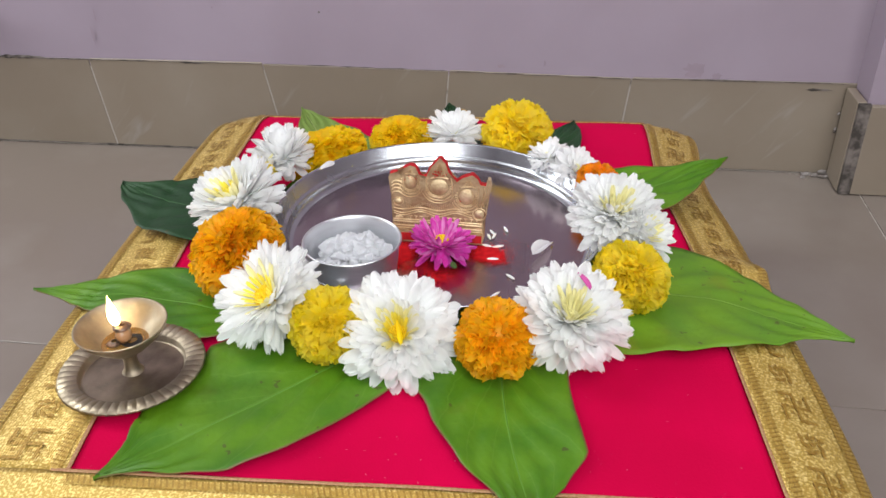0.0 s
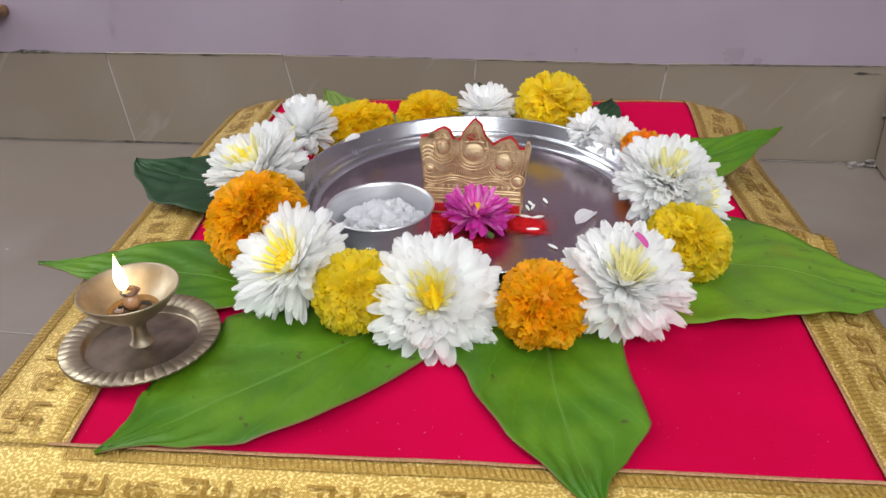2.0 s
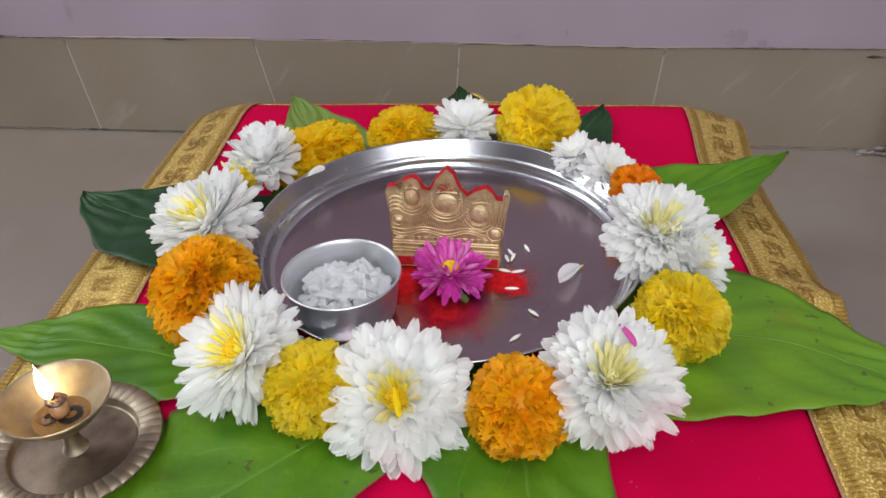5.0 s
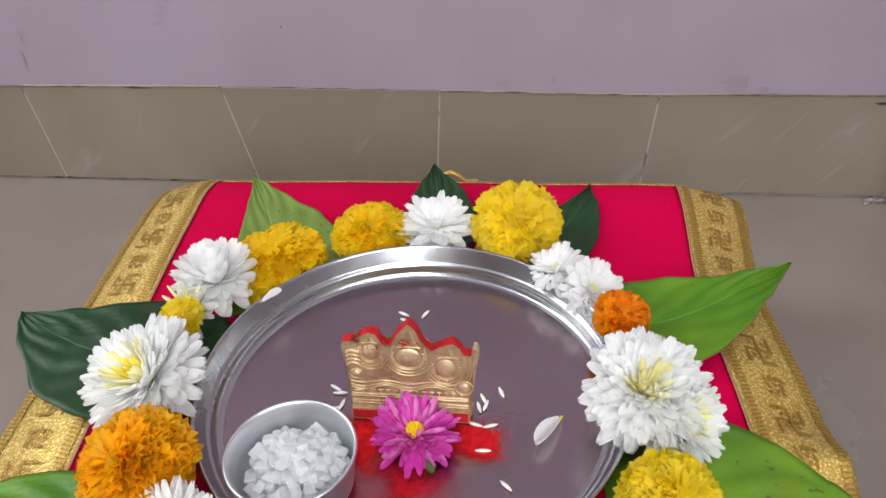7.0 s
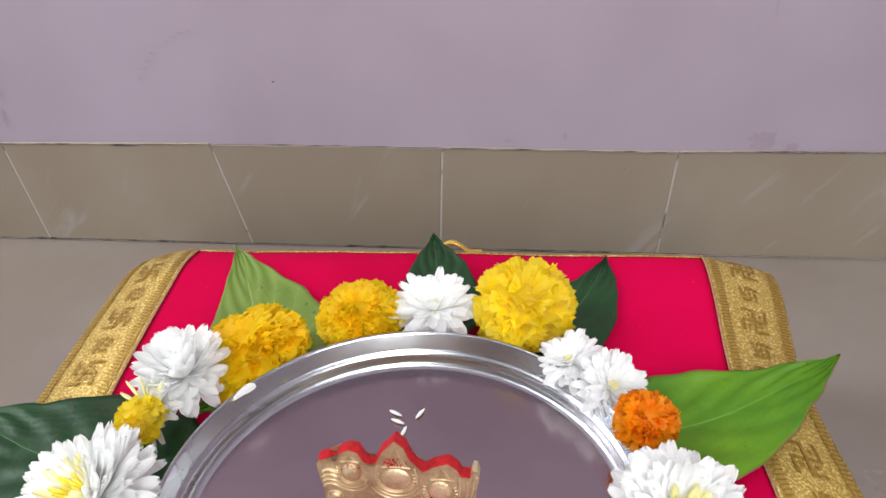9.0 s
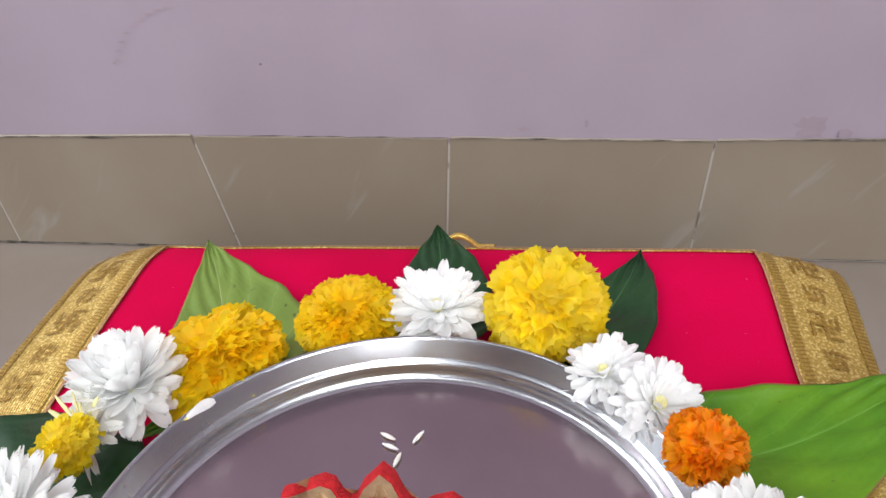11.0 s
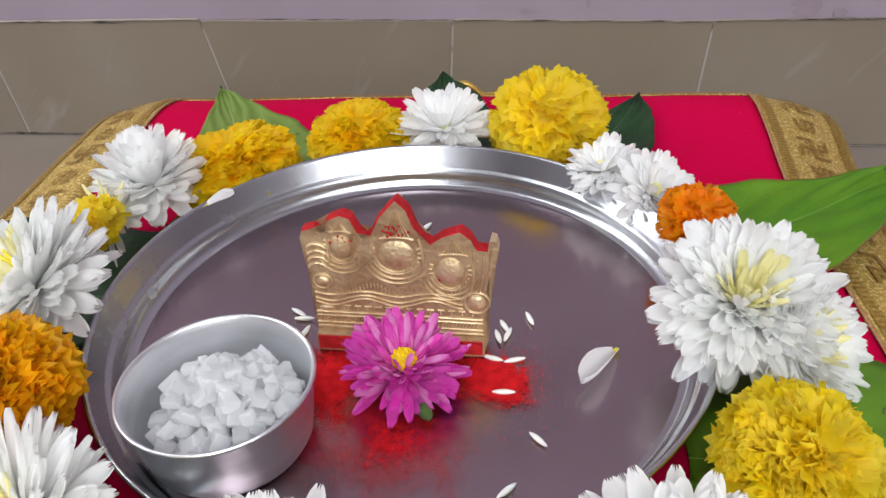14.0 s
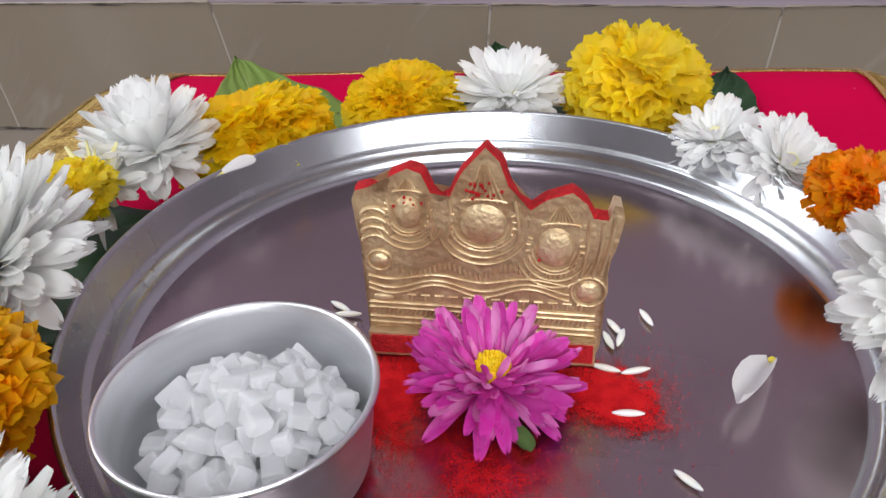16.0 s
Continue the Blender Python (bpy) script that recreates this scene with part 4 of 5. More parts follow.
me = bpy.data.meshes.new("plaque")
bm.normal_update()
bmesh.ops.recalc_face_normals(bm, faces=bm.faces[:])
bm.to_mesh(me)
bm.free()
me.materials.append(M_BRASS)
me.materials.append(M_POWDER)
me.materials.append(M_BRASS_DARK)
plaque = put("brass_statue", me, None, Matrix.Translation((0.0505, 0.5105, tray_z(0.05, 0.51))) @ pose(0, 0, 0, -6, 1.6, 3) @ Matrix.Diagonal((1, 1, 1.04, 1)))
tagged(plaque, "embossed brass idol plaque with three plain bosses and red powder", "statue")

# ---- red powder on the tray ----


def powder_material(name, lo, hi, seed):
    """Fine powder on metal: dense in the middle, breaking up into grains outwards."""
    m = material(name, (0.64, 0.014, 0.018), 0.95, second=(0.48, 0.008, 0.012), scale=300, bump=0.5, bump_scale=2200)
    nt = m.node_tree
    N, L = nt.nodes.new, nt.links.new
    b = nt.nodes["Principled BSDF"]
    b.inputs["Specular IOR Level"].default_value = 0.1
    uv, co = N("ShaderNodeUVMap"), N("ShaderNodeTexCoord")
    far = N("ShaderNodeVectorMath")
    far.operation = "LENGTH"
    L(uv.outputs[0], far.inputs[0])
    total = None
    for scale, weight in ((70, 0.85), (420, 0.70), (2600, 1.5)):
        n = N("ShaderNodeTexNoise")
        n.noise_dimensions = "4D"
        n.inputs["W"].default_value = seed
        n.inputs["Scale"].default_value, n.inputs["Detail"].default_value = scale, 3
        L(co.outputs["Object"], n.inputs["Vector"])
        mul = N("ShaderNodeMath")
        mul.operation = "MULTIPLY_ADD"
        mul.inputs[1].default_value = weight
        L(n.outputs[0], mul.inputs[0])
        if total is None:
            mul.inputs[2].default_value = -0.5 * (0.85 + 0.70 + 1.5)
        else:
            L(total, mul.inputs[2])
        total = mul.outputs[0]
    sub = N("ShaderNodeMath")
    sub.operation = "SUBTRACT"
    L(total, sub.inputs[0])
    L(far.outputs["Value"], sub.inputs[1])
    ramp = N("ShaderNodeMapRange")
    ramp.inputs[1].default_value, ramp.inputs[2].default_value = lo, hi
    L(sub.outputs[0], ramp.inputs[0])
    clear = N("ShaderNodeBsdfTransparent")
    mix = N("ShaderNodeMixShader")
    L(ramp.outputs[0], mix.inputs[0])
    L(clear.outputs[0], mix.inputs[1])
    L(b.outputs[0], mix.inputs[2])
    L(mix.outputs[0], nt.nodes["Material Output"].inputs["Surface"])
    return m


def powder_film(cx, cy, rx, ry, seed, lo, hi, label, lift=0.00015):
    """A thin patch of powder that follows the tray's floor."""
    n = 24
    vs, uvs = [], []
    for i in range(n + 1):
        for j in range(n + 1):
            u, w = 2 * i / n - 1, 2 * j / n - 1
            x, y = cx + rx * u, cy + ry * w
            vs.append((x, y, tray_z(x, y) + lift + 0.0004 * max(0, 0.6 - math.hypot(u, w)) * abs(noise.noise((x * 200, y * 200, seed)))))
            uvs.append((u, w))
    ob = put("powder_patch", mesh_of("powder", vs, grid_faces(n + 1, n + 1), powder_material("vermilion_powder_film", lo, hi, seed), uvs=uvs))
    return tagged(ob, label, "powder", kind="stuff")


powder_film(0.052, 0.499, 0.045, 0.017, 1.3, -0.75, -0.35, "vermilion powder spilled round the brass plaque")
powder_film(0.030, 0.488, 0.019, 0.026, 3.1, -0.75, -0.40, "vermilion powder smeared between the bowl and the plaque", 0.00025)
powder_film(0.083, 0.497, 0.022, 0.018, 5.7, -0.70, -0.40, "vermilion powder spilled round the rice", 0.00035)
powder_film(0.054, 0.468, 0.044, 0.032, 9.2, -0.62, 0.25, "thin vermilion dust on the steel tray", 0.00045)
vs, fs = [], []
for k in range(1500):
    x, y = (rnd.gauss(0.052, 0.018), rnd.gauss(0.470, 0.013)) if k < 900 else (rnd.gauss(0.088, 0.009), rnd.gauss(0.500, 0.012))
    if (x - 0.05) ** 2 + (y - 0.519) ** 2 > 0.085 ** 2:
        continue
    s = 0.00006 + 0.00014 * rnd.random() ** 2
    z = tray_z(x, y) + 0.00005
    b = len(vs)
    vs += [(x - s, y - s, z), (x + s, y - s, z), (x, y + s, z), (x, y, z + 1.4 * s)]
    fs += [(b, b + 1, b + 3), (b + 1, b + 2, b + 3), (b + 2, b, b + 3)]
tagged(put("powder_dust", mesh_of("dust", vs, fs, M_POWDER, False)), "scattered grains of vermilion powder on the tray", "powder", kind="stuff")

# ---- rice, loose petals ----
vs = []
for i in range(11):
    s = i / 10
    r = 0.00095 * math.sin(math.pi * min(max(s, 0.02), 0.98)) ** 0.55
    for j in range(8):
        a = 2 * math.pi * j / 8
        vs.append(((s - 0.5) * 0.0072, r * math.cos(a), r * 0.8 * math.sin(a) + 0.0008))
rice_me = mesh_of("rice", vs, grid_faces(11, 8, True), M_RICE)
for x, y, a in [(0.091, 0.527, -65), (0.088, 0.506, 20), (0.0862, 0.4915, 4), (0.098, 0.474, -42), (0.091, 0.455, 50), (0.083, 0.522, -60), (0.0845, 0.518, 78), (0.0815, 0.5165, -70), (0.081, 0.506, -15), (0.0455, 0.578, 65), (0.040, 0.566, 80),
                (0.036, 0.572, -20), (0.034, 0.577, -25), (0.014, 0.518, 5), (0.011, 0.521, -30), (0.0165, 0.511, 80), (0.013, 0.508, 20), (0.0155, 0.503, -50)]:
    ob = put("rice_grain", rice_me, None, Matrix.Translation((x, y, tray_z(x, y))) @ pose(0, 0, 0, 0, 0, a))
    tagged(ob, "single white rice grain lying on the steel tray", "rice grain", "rice grains on the tray")


def petal_mesh(name, mat, length, width, curl, cupped, tipw=1.0, nv=7, wave=0.0, notch=0.0):
    """A petal along x: narrow foot, widest past the middle, round or notched tip, two shallow grooves."""
    vs = []
    steps = (0, 0.18, 0.38, 0.58, 0.74, 0.86, 0.94, 0.985, 1.0)
    for s in steps:
        w = width * (0.36 + 0.64 * math.sin(math.pi * 0.5 * min(1, s / 0.72)) ** 0.9)
        if s > 0.72:
            w *= math.sqrt(max(0.0, 1 - ((s - 0.72) / 0.288) ** 2)) * tipw + (1 - tipw) * (1 - (s - 0.72) / 0.30)
        for j in range(nv):
            k = 2 * j / (nv - 1) - 1
            z = length * curl * s * s + width * cupped * k * k * (0.35 + 0.65 * math.sin(math.pi * s * 0.9)) + width * 0.035 * math.cos(k * 9) * s + wave * width * math.sin(s * 7 + k * 2)
            vs.append((length * (s - notch * math.cos(k * 9) * max(0.0, s - 0.8) * 5), w * 0.5 * k, z))
    return mesh_of(name, vs, grid_faces(len(steps), nv), mat)


loose = petal_mesh("blade", M_WHITE, 0.0215, 0.0068, 0.10, 0.9, wave=0.05)
tip_bit = petal_mesh("petal_base", M_BUTTER, 0.0030, 0.0016, 0.1, 0.4)
for place, turn, size, lab in (((0.1195, 0.5135, tray_z(0.12, 0.517) + 0.0006), (0, -3, 242), 1.0, "single curled white flower petal lying on the tray"),
                               ((-0.037, 0.563, 0.0245), (0, 8, 55), 0.55, "single white flower petal resting on the tray rim")):
    fallen = empty("loose_petal", Matrix.Translation(place) @ pose(0, 0, 0, *turn) @ Matrix.Scale(size, 4), lab, "petal")
    put("blade", loose, fallen)
    put("petal_base", tip_bit, fallen, Matrix.Translation((-0.0022, 0, 0.0003)), "yellowish green petal base")

# ---- flowers ----


FULL_RINGS = ((34, -16, 0.90), (40, -3, 0.98), (44, 9, 1.0), (46, 21, 0.98), (44, 33, 0.92), (40, 45, 0.82), (30, 57, 0.68), (18, 70, 0.50))


def mum(place, axis, radius, label, seed, mat=M_WHITE, disc=M_YELLOW, rings=FULL_RINGS, disc_r=0.16, disc_z=0.12, width=0.245, cream=True, group="white chrysanthemums round the tray", name="chrysanthemum", curl=0.07, pale=None, loose_by=8, twist=12):
    """A many-petalled flower: rings of (count, degrees of rise, length)."""
    r = random.Random(seed)
    head = empty(name, facing(place, axis, r.random() * 6), label, "flower", group)
    shapes = ((1.0, curl, 1.0, 0.20, 0.04, 0.02), (0.84, curl * 0.2, 1.0, 0.28, -0.05, 0.03), (1.15, curl * 1.9, 1.0, 0.16, 0.05, 0.02), (0.95, -curl, 0.95, 0.12, 0.07, 0.03), (0.9, curl * 2.6, 1.0, 0.32, 0.0, 0.0))
    outer = [petal_mesh("petal", pale if pale and i in (1, 4) else mat, radius, radius * width * w, c, cp, tw, wave=wv, notch=nt) for i, (w, c, tw, cp, wv, nt) in enumerate(shapes)]
    butter = petal_mesh("petal", M_BUTTER, radius, radius * width * 0.62, 0.15, 0.4)
    inner = [petal_mesh("petal", M_CREAM if (cream and mat is M_WHITE) else mat, radius, radius * width * 0.7, 0.12, 0.35)]
    for ri, (cnt, rise, ln) in enumerate(rings):
        for k in range(cnt):
            a = 360 * (k + 0.5 * (ri % 2)) / cnt + r.uniform(-7, 7)
            me = outer[r.randrange(len(outer))]
            if cream and mat is M_WHITE and ri >= len(rings) - 2:
                me = (butter if disc is M_YELLOW else inner[0]) if ri == len(rings) - 1 else (inner[0] if r.random() < 0.6 else me)
            m = Matrix.Rotation(radians(a), 4, "Z") @ Matrix.Translation((radius * max(0.07, disc_r * 0.8), 0, radius * 0.03 * ri)) @ pose(0, 0, 0, r.uniform(-twist, twist), -(rise + r.uniform(-loose_by, loose_by)), r.uniform(-9, 9)) @ Matrix.Scale((ln - disc_r * 0.5) * r.uniform(0.78, 1.10), 4)
            put("petal", me, head, m)
    # disc of small florets
    vs, fs = [], []
    nf = 70
    for k in range(nf):
        a, q = k * 2.39996, math.sqrt((k + 0.5) / nf)
        x, y = radius * disc_r * q * math.cos(a), radius * disc_r * q * math.sin(a)
        s, h = radius * disc_r * 0.14, radius * (0.13 + 0.10 * (1 - q * q)) * r.uniform(0.8, 1.2)
        b = len(vs)
        vs += [(x + s * math.cos(t), y + s * math.sin(t), z) for z in (0, h + radius * disc_z) for t in (0, 1.57, 3.14, 4.71)] + [(x, y, h + s + radius * disc_z)]
        fs += [(b + i, b + (i + 1) % 4, b + 4 + (i + 1) % 4, b + 4 + i) for i in range(4)] + [(b + 4 + i, b + 4 + (i + 1) % 4, b + 8) for i in range(4)]
    put("flower_disc", mesh_of("florets", vs, fs, disc), head)
    put("calyx", lathe("calyx", [(0.0001, -radius * 0.30), (radius * 0.16, -radius * 0.28), (radius * 0.22, -radius * 0.12), (radius * 0.20, radius * 0.02), (0.0001, radius * 0.04)], M_CALYX, 14), head)
    return head


def marigold(place, axis, radius, mat, label, seed, squash=0.82, count=700, frill=1.7, size=0.74, low=-0.3, group="marigolds round the tray", stretch=(1, 1)):
    """A ball of ruffled petals, each a small wavy fan."""
    r = random.Random(seed)
    q = np.random.RandomState(seed)
    head = empty("marigold", facing(place, axis, r.random() * 6), label, "flower", group)
    vs, fs = [], []
    for k in range(count):
        zc = 1 - (1 - low) * (k + 0.5) / count
        a = k * 2.39996 + r.uniform(-0.25, 0.25)
        rr = math.sqrt(max(0, 1 - zc * zc))
        d = V((rr * math.cos(a), rr * math.sin(a), zc)).normalized()
        d = (d + V((r.uniform(-1, 1), r.uniform(-1, 1), r.uniform(-1, 1))) * 0.24).normalized()
        side = d.cross(V((0, 0, 1)) if abs(d.z) < 0.95 else V((1, 0, 0))).normalized()
        side = Matrix.Rotation(r.uniform(-3.14, 3.14), 3, d) @ side
        up = side.cross(d)
        ln = radius * r.uniform(0.80, 1.06)
        w = radius * 0.20 * size * r.uniform(0.75, 1.25)
        b = len(vs)
        ph, amp = r.random() * 6, radius * 0.045 * frill
        bend = r.uniform(0.10, 0.32) * radius
        nu, nv = 4, 6
        for i in range(nu):
            s = 0.35 + 0.65 * i / (nu - 1)
            for j in range(nv):
                t = 2 * j / (nv - 1) - 1
                wave = amp * math.sin(ph + t * 7.0) * (i / (nu - 1)) ** 1.5
                edge = radius * 0.035 * math.sin(ph * 2 + j * 2.4) * (i == nu - 1) - radius * 0.05 * t * t * (i / (nu - 1))
                p = d * (ln * s + edge) + side * (w * t * (0.35 + 0.65 * i / (nu - 1))) + up * (wave + bend * (i / (nu - 1)) ** 2 * (1 if up.z < 0 else -1))
                vs.append((p.x * stretch[0], p.y * stretch[1], p.z * squash))
        for i in range(nu - 1):
            for j in range(nv - 1):
                fs.append((b + i * nv + j, b + (i + 1) * nv + j, b + (i + 1) * nv + j + 1, b + i * nv + j + 1))
    b = len(vs)
    for i in range(9):
        t = math.pi * i / 8
        for j in range(14):
            a = 2 * math.pi * j / 14
            vs.append((0.76 * radius * stretch[0] * math.sin(t) * math.cos(a), 0.76 * radius * stretch[1] * math.sin(t) * math.sin(a), 0.76 * radius * squash * math.cos(t)))
    fs += [tuple(b + q for q in f) for f in grid_faces(9, 14, True)]
    ob = put("ruffled_petals", mesh_of("bloom", vs, fs, mat), head)
    put("calyx", lathe("calyx", [(0.0001, -radius * 0.62), (radius * 0.26, -radius * 0.58), (radius * 0.42, -radius * 0.25), (radius * 0.50, radius * 0.1), (0.0001, radius * 0.2)], M_CALYX, 14), head)
    return head


FULL = "full white chrysanthemum with a yellow centre beside the tray"
mum((0.047, 0.404, 0.012), (0.08, -0.60, 0.8), 0.031, "large white chrysanthemum with torn yellow centre on a leaf", 11, disc_r=0.15)
mum((0.132, 0.415, 0.020), (0.12, -0.38, 0.9), 0.0285, "large white chrysanthemum with a pink petal lying on it", 12, disc_r=0.10, disc=M_CREAM)
mum((-0.021, 0.414, 0.022), (-0.42, -0.45, 0.8), 0.029, FULL, 13, disc_r=0.20, rings=((34, -16, 0.90), (40, -3, 0.98), (44, 9, 1.0), (44, 20, 0.95), (40, 31, 0.84), (32, 43, 0.66), (24, 56, 0.48)))
mum((-0.067, 0.497, 0.031), (-0.35, -0.30, 0.9), 0.029, FULL, 14, disc_r=0.14)
mum((0.155, 0.514, 0.026), (0.05, -0.35, 0.9), 0.027, "white chrysanthemum with a pale cream heart on the tray edge", 15, disc_r=0.12, disc=M_CREAM)
mum((0.168, 0.506, 0.018), (0.65, -0.35, 0.55), 0.0215, "white chrysanthemum turned outward against its neighbour", 16, disc_r=0.12, disc=M_CREAM)
BUSHY = ((24, -22, 0.95), (24, 0, 1.0), (24, 20, 1.0), (22, 40, 1.0), (18, 58, 0.98), (12, 76, 0.95))
mum((-0.068, 0.578, 0.022), (-0.10, 0.0, 1.0), 0.0235, "white chrysanthemum leaning away behind the tray rim", 17, disc_r=0.1, disc=M_CREAM, rings=BUSHY, cream=False, width=0.36)
mum((-0.078, 0.558, 0.020), (-0.5, -0.45, 0.6), 0.019, "drooping white chrysanthemum against its neighbour", 18, disc_r=0.1, disc=M_CREAM, rings=((18, -12, 1.0), (16, 8, 0.95), (12, 30, 0.8)))
SMALL = ((24, -6, 1.0), (28, 8, 1.0), (26, 22, 0.94), (22, 38, 0.84), (14, 56, 0.66))
mum((0.043, 0.641, 0.018), (0.0, -0.2, 0.95), 0.0225, "small white chrysanthemum behind the tray rim", 19, disc_r=0.1, disc=M_CREAM, rings=SMALL, width=0.30, cream=False)
mum((0.114, 0.605, 0.019), (-0.2, -0.2, 0.9), 0.016, "small white chrysanthemum beside the tray rim", 20, disc_r=0.12, disc=M_CREAM, rings=SMALL, width=0.30, cream=False)
mum((0.132, 0.591, 0.018), (0.4, -0.4, 0.8), 0.0165, "small white chrysanthemum beside an orange marigold", 21, disc_r=0.14, disc=M_CREAM, rings=SMALL, width=0.30, cream=False)
strand = petal_mesh("loose_petal", M_MARI_G, 0.012, 0.0026, -0.1, 0.4)
tagged(put("loose_petal", strand, None, Matrix.Translation((0.049, 0.394, 0.0300)) @ pose(0, 0, 0, 0, 42, -68)), "single orange strand of petal caught in a white flower", "petal")
pink = petal_mesh("loose_petal", M_PINK, 0.013, 0.0038, -0.1, 0.5)
tagged(put("loose_petal", pink, None, Matrix.Translation((0.134, 0.4215, 0.0455)) @ pose(0, 0, 0, 0, 14, -52) @ Matrix.Scale(0.85, 4)), "single pink petal lying on a white flower", "petal")
marigold((0.097, 0.400, 0.018), (0.05, -0.45, 0.9), 0.0205, M_MARI_O, "bright orange marigold with a split crown on a leaf", 31)
marigold((0.164, 0.463, 0.018), (0.35, -0.25, 0.85), 0.021, M_MARI_Y, "lemon yellow marigold with ruffled petals on a leaf", 32)
marigold((0.012, 0.401, 0.019), (-0.1, -0.45, 0.9), 0.0200, M_MARI_Y, "lemon yellow marigold with dense ruffled petals", 33)
marigold((-0.054, 0.452, 0.026), (-0.4, -0.35, 0.85), 0.0265, M_MARI_O, "large orange marigold against the tray", 34, count=860)
marigold((0.147, 0.567, 0.022), (0.3, -0.3, 0.8), 0.0145, M_MARI_D, "small deep orange marigold between white flowers", 35, count=320)
marigold((0.0895, 0.644, 0.021), (0.05, -0.35, 0.9), 0.0262, M_MARI_Y, "large yellow flower with loose broad petals by the wall side", 36, frill=0.7, size=0.95, count=460)
marigold((0.004, 0.636, 0.016), (0.0, -0.2, 0.95), 0.0225, M_MARI_G, "golden yellow marigold behind the tray rim", 37, squash=0.62, stretch=(1.0, 1.0), size=0.85)
marigold((-0.045, 0.605, 0.015), (-0.2, -0.1, 0.95), 0.029, M_MARI_G, "golden yellow marigold with layered petals against the rim", 38, squash=0.6, size=0.85, count=480)
marigold((-0.075, 0.545, 0.026), (-0.2, -0.2, 0.9), 0.0125, M_MARI_Y, "small yellow marigold between white flowers", 39, count=220)

mag = mum((0.0555, 0.4915, tray_z(0.05, 0.487) + 0.0070), (0.12, -0.04, 1.0), 0.0182, "crumpled magenta aster with a yellow centre leaning on the plaque", 51, mat=M_MAGENTA, pale=M_MAGENTA_PALE, width=0.215, cream=False, twist=28,
          rings=((36, -12, 0.92), (40, -2, 1.0), (42, 8, 0.98), (40, 18, 0.90), (34, 30, 0.76), (24, 42, 0.60)), disc_r=0.21, disc_z=0.12, group="", name="aster", curl=0.16, loose_by=14)

sepal = petal_mesh("sepal", M_CALYX, 0.010, 0.0042, 0.05, 0.3)
for a in (225, 262, 150):
    put("sepal", sepal, mag, Matrix.Rotation(radians(a), 4, "Z") @ Matrix.Translation((0.009, 0, -0.0045)))

# lint on the red cloth
vs, fs = [], []
for k in range(260):
    u, v = rnd.random(), rnd.random() ** 1.5
    p = cloth_point(u, v, 0.0004)
    if math.hypot(p.x - 0.05, p.y - 0.519) < 0.11:
        continue
    a, ln, w = rnd.random() * 6.28, rnd.uniform(0.0002, 0.0011), rnd.uniform(0.00005, 0.00013)
    n0 = len(vs)
    vs += [(p.x - w * math.sin(a), p.y + w * math.cos(a), p.z), (p.x + w * math.sin(a), p.y - w * math.cos(a), p.z), (p.x + ln * math.cos(a), p.y + ln * math.sin(a), p.z + 0.0001)]
    fs.append((n0, n0 + 1, n0 + 2))
M_LINT = material("pale_lint", (0.72, 0.35, 0.42), 0.9, second=(0.6, 0.25, 0.32), scale=200)
tagged(put("lint", mesh_of("lint", vs, fs, M_LINT, False)), "tiny pale lint fibres on the red cloth", "lint", kind="stuff")

# ---- the oil lamp ----
LX, LY = -0.0815, 0.3725
lamp = empty("oil_lamp", Matrix.Translation((LX, LY - 0.001, 0.0026)) @ Matrix.Scale(1.03, 4), "lit brass oil lamp with a fluted saucer and raised cup", "oil lamp")


def flutes(a, i):
    return 0.00060 * abs(math.sin(a * 24)) ** 0.6 * (0.6 if i == 5 else 1.0) if i in (5, 6, 7, 9) else 0.0


put("saucer", lathe("saucer", [(0.0001, 0.0012), (0.012, 0.0011), (0.0236, 0.0012), (0.0243, 0.0016), (0.0247, 0.0042), (0.0256, 0.0049), (0.0300, 0.0053), (0.0338, 0.0050), (0.0344, 0.0044), (0.0334, 0.0040), (0.0262, 0.0036), (0.0252, 0.0010), (0.0235, 0.0), (0.0001, 0.0)], M_LAMP, 432, flutes), lamp, label="fluted dull brass saucer")
M_WELL = material("grimy_brass", (0.31, 0.25, 0.18), 0.28, 0.9, second=(0.14, 0.105, 0.075), scale=70, mix=(0.35, 0.65), rough_var=0.2, bump=0.1, bump_scale=200)
put("well", lathe("well", [(0.0001, 0.0024), (0.006, 0.0022), (0.0130, 0.0019), (0.0232, 0.0016)], M_WELL, 60), lamp, label="grimy brown brass well of the saucer")
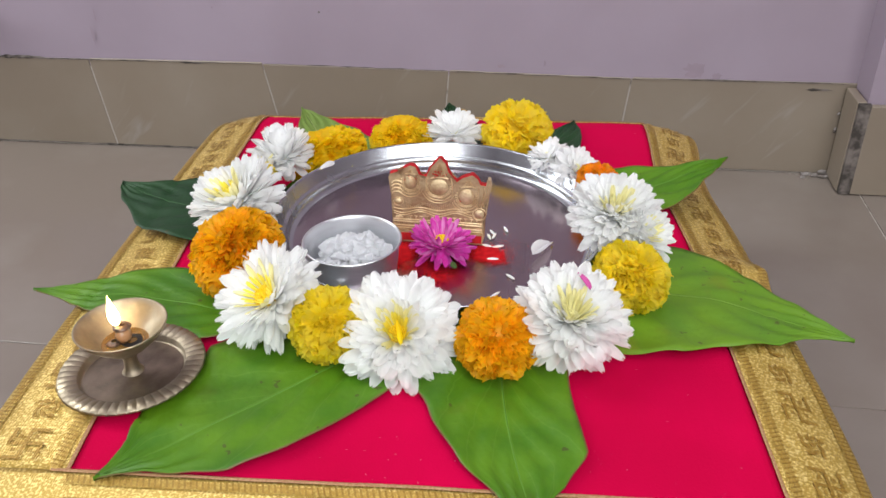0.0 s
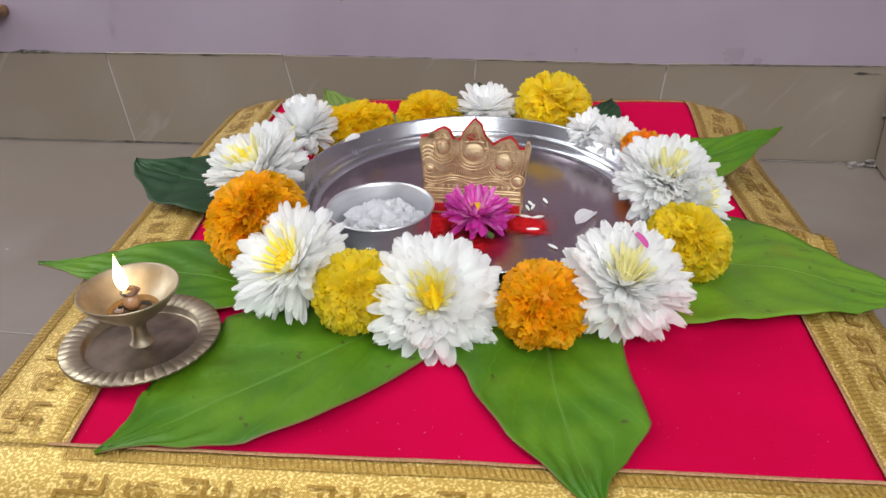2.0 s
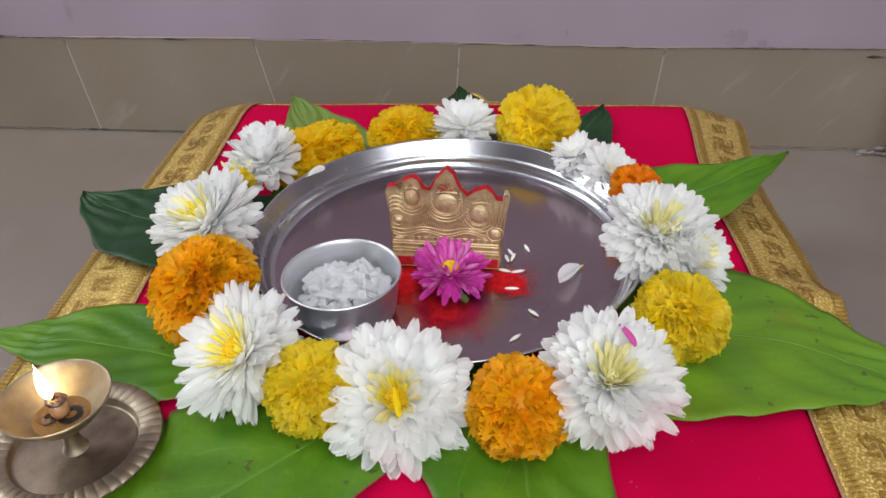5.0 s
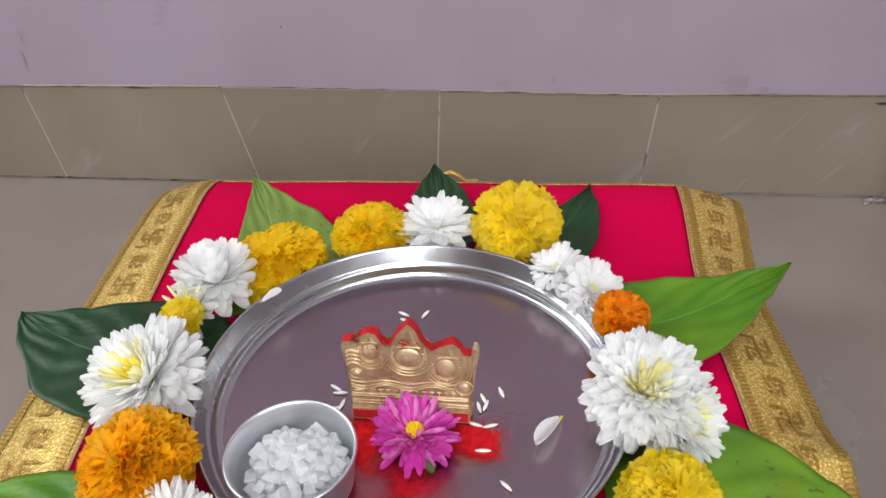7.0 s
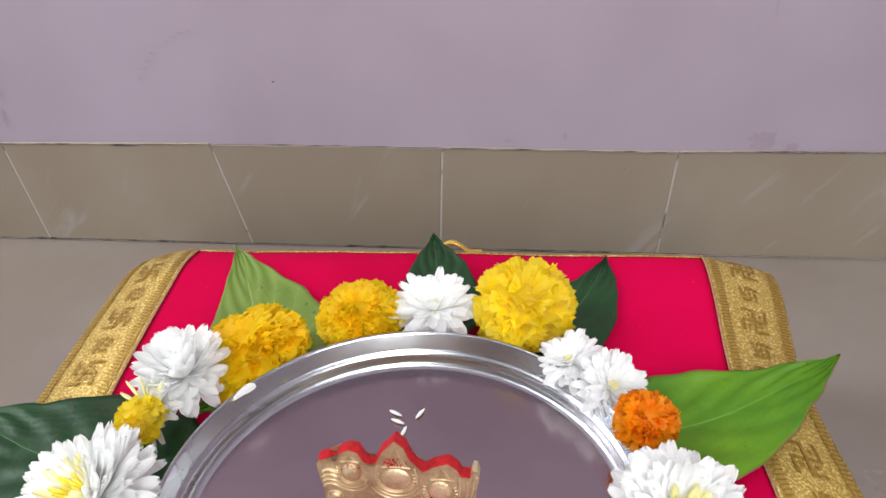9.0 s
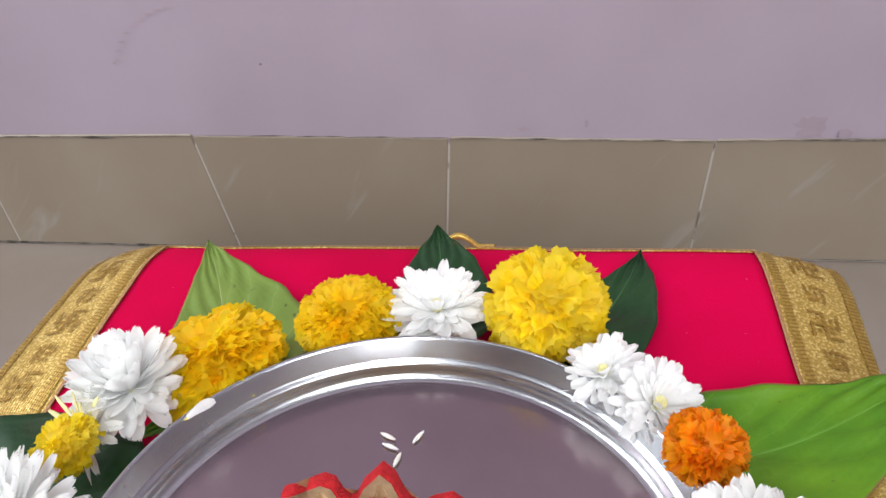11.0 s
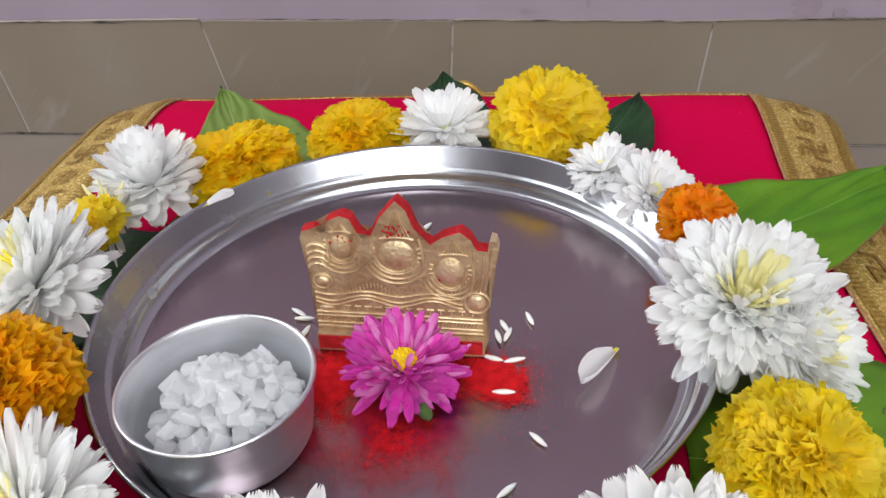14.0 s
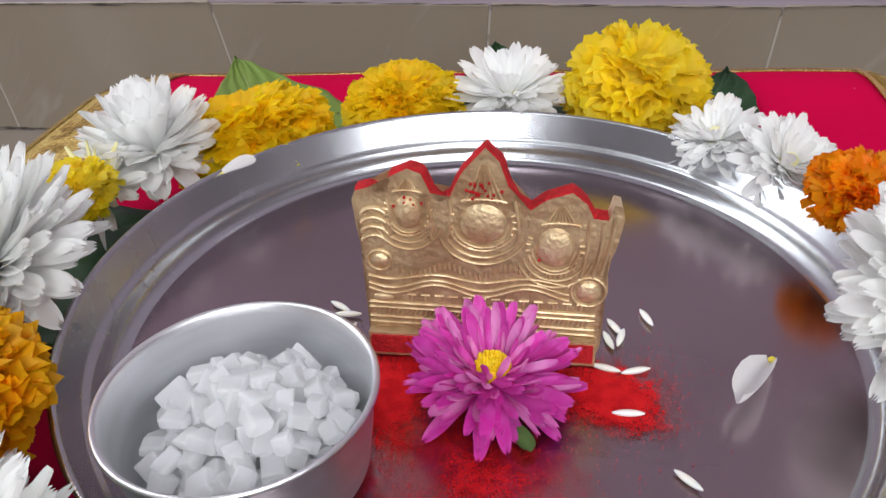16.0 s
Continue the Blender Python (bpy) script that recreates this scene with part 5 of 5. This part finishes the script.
put("stem", lathe("stem", [(0.0062, 0.0014), (0.0048, 0.0026), (0.0036, 0.0050), (0.0032, 0.0090), (0.0036, 0.0115), (0.0046, 0.0135), (0.0066, 0.0152)], M_LAMP, 40), lamp)
put("oil_cup", lathe("oil_cup", [(0.0001, 0.0162), (0.0060, 0.0166), (0.0105, 0.0194), (0.0150, 0.0236), (0.0186, 0.0276), (0.0203, 0.0300), (0.0209, 0.0304), (0.0213, 0.0300), (0.0209, 0.0291), (0.0190, 0.0264), (0.0152, 0.0220), (0.0104, 0.0176), (0.0064, 0.0148), (0.0001, 0.0146)], M_LAMP, 72), lamp, label="flared brass cup")
M_OIL = material("lamp_oil", (0.55, 0.30, 0.08), 0.05, second=(0.45, 0.22, 0.05), scale=40, transmission=0.6, ior=1.47)
put("oil", lathe("oil", [(0.0001, 0.0198), (0.006, 0.0198), (0.0108, 0.0199)], M_OIL, 40), lamp)
for k, (x, y, z, sx, sz, mt) in enumerate([(0.0, 0.0, 0.0195, 0.0036, 0.0080, M_WICK_TAN), (0.0005, 0.0, 0.0272, 0.0042, 0.0026, M_WICK), (-0.0040, -0.0025, 0.0186, 0.0034, 0.0030, M_WICK), (0.0030, 0.0010, 0.0184, 0.0062, 0.0018, M_CHAR)]):
    vs = []
    for i in range(8):
        s = i / 7
        for j in range(14):
            a = 2 * math.pi * j / 14
            rr = sx * math.sin(math.pi * min(0.97, max(0.05, s))) ** 0.4 * (1 + 0.22 * noise.noise((k * 5, s * 4, a)))
            vs.append((x + rr * math.cos(a), y + rr * math.sin(a), z + sz * s))
    put("wick", mesh_of("wick", vs, grid_faces(8, 14, True), mt), lamp, label="oily burnt cotton wick")
vs = []
for i in range(14):
    s = i / 13
    rr = 0.0030 * math.sin(math.pi * min(0.999, s + 0.02) ** 0.62) * (1 - 0.25 * s)
    for j in range(12):
        a = 2 * math.pi * j / 12
        vs.append((-0.0022 - 0.0006 * s + rr * math.cos(a), rr * 0.8 * math.sin(a), 0.0290 + 0.0170 * s))
put("flame", mesh_of("flame", vs, grid_faces(14, 12, True), flame_mat), lamp, label="small yellow flame")
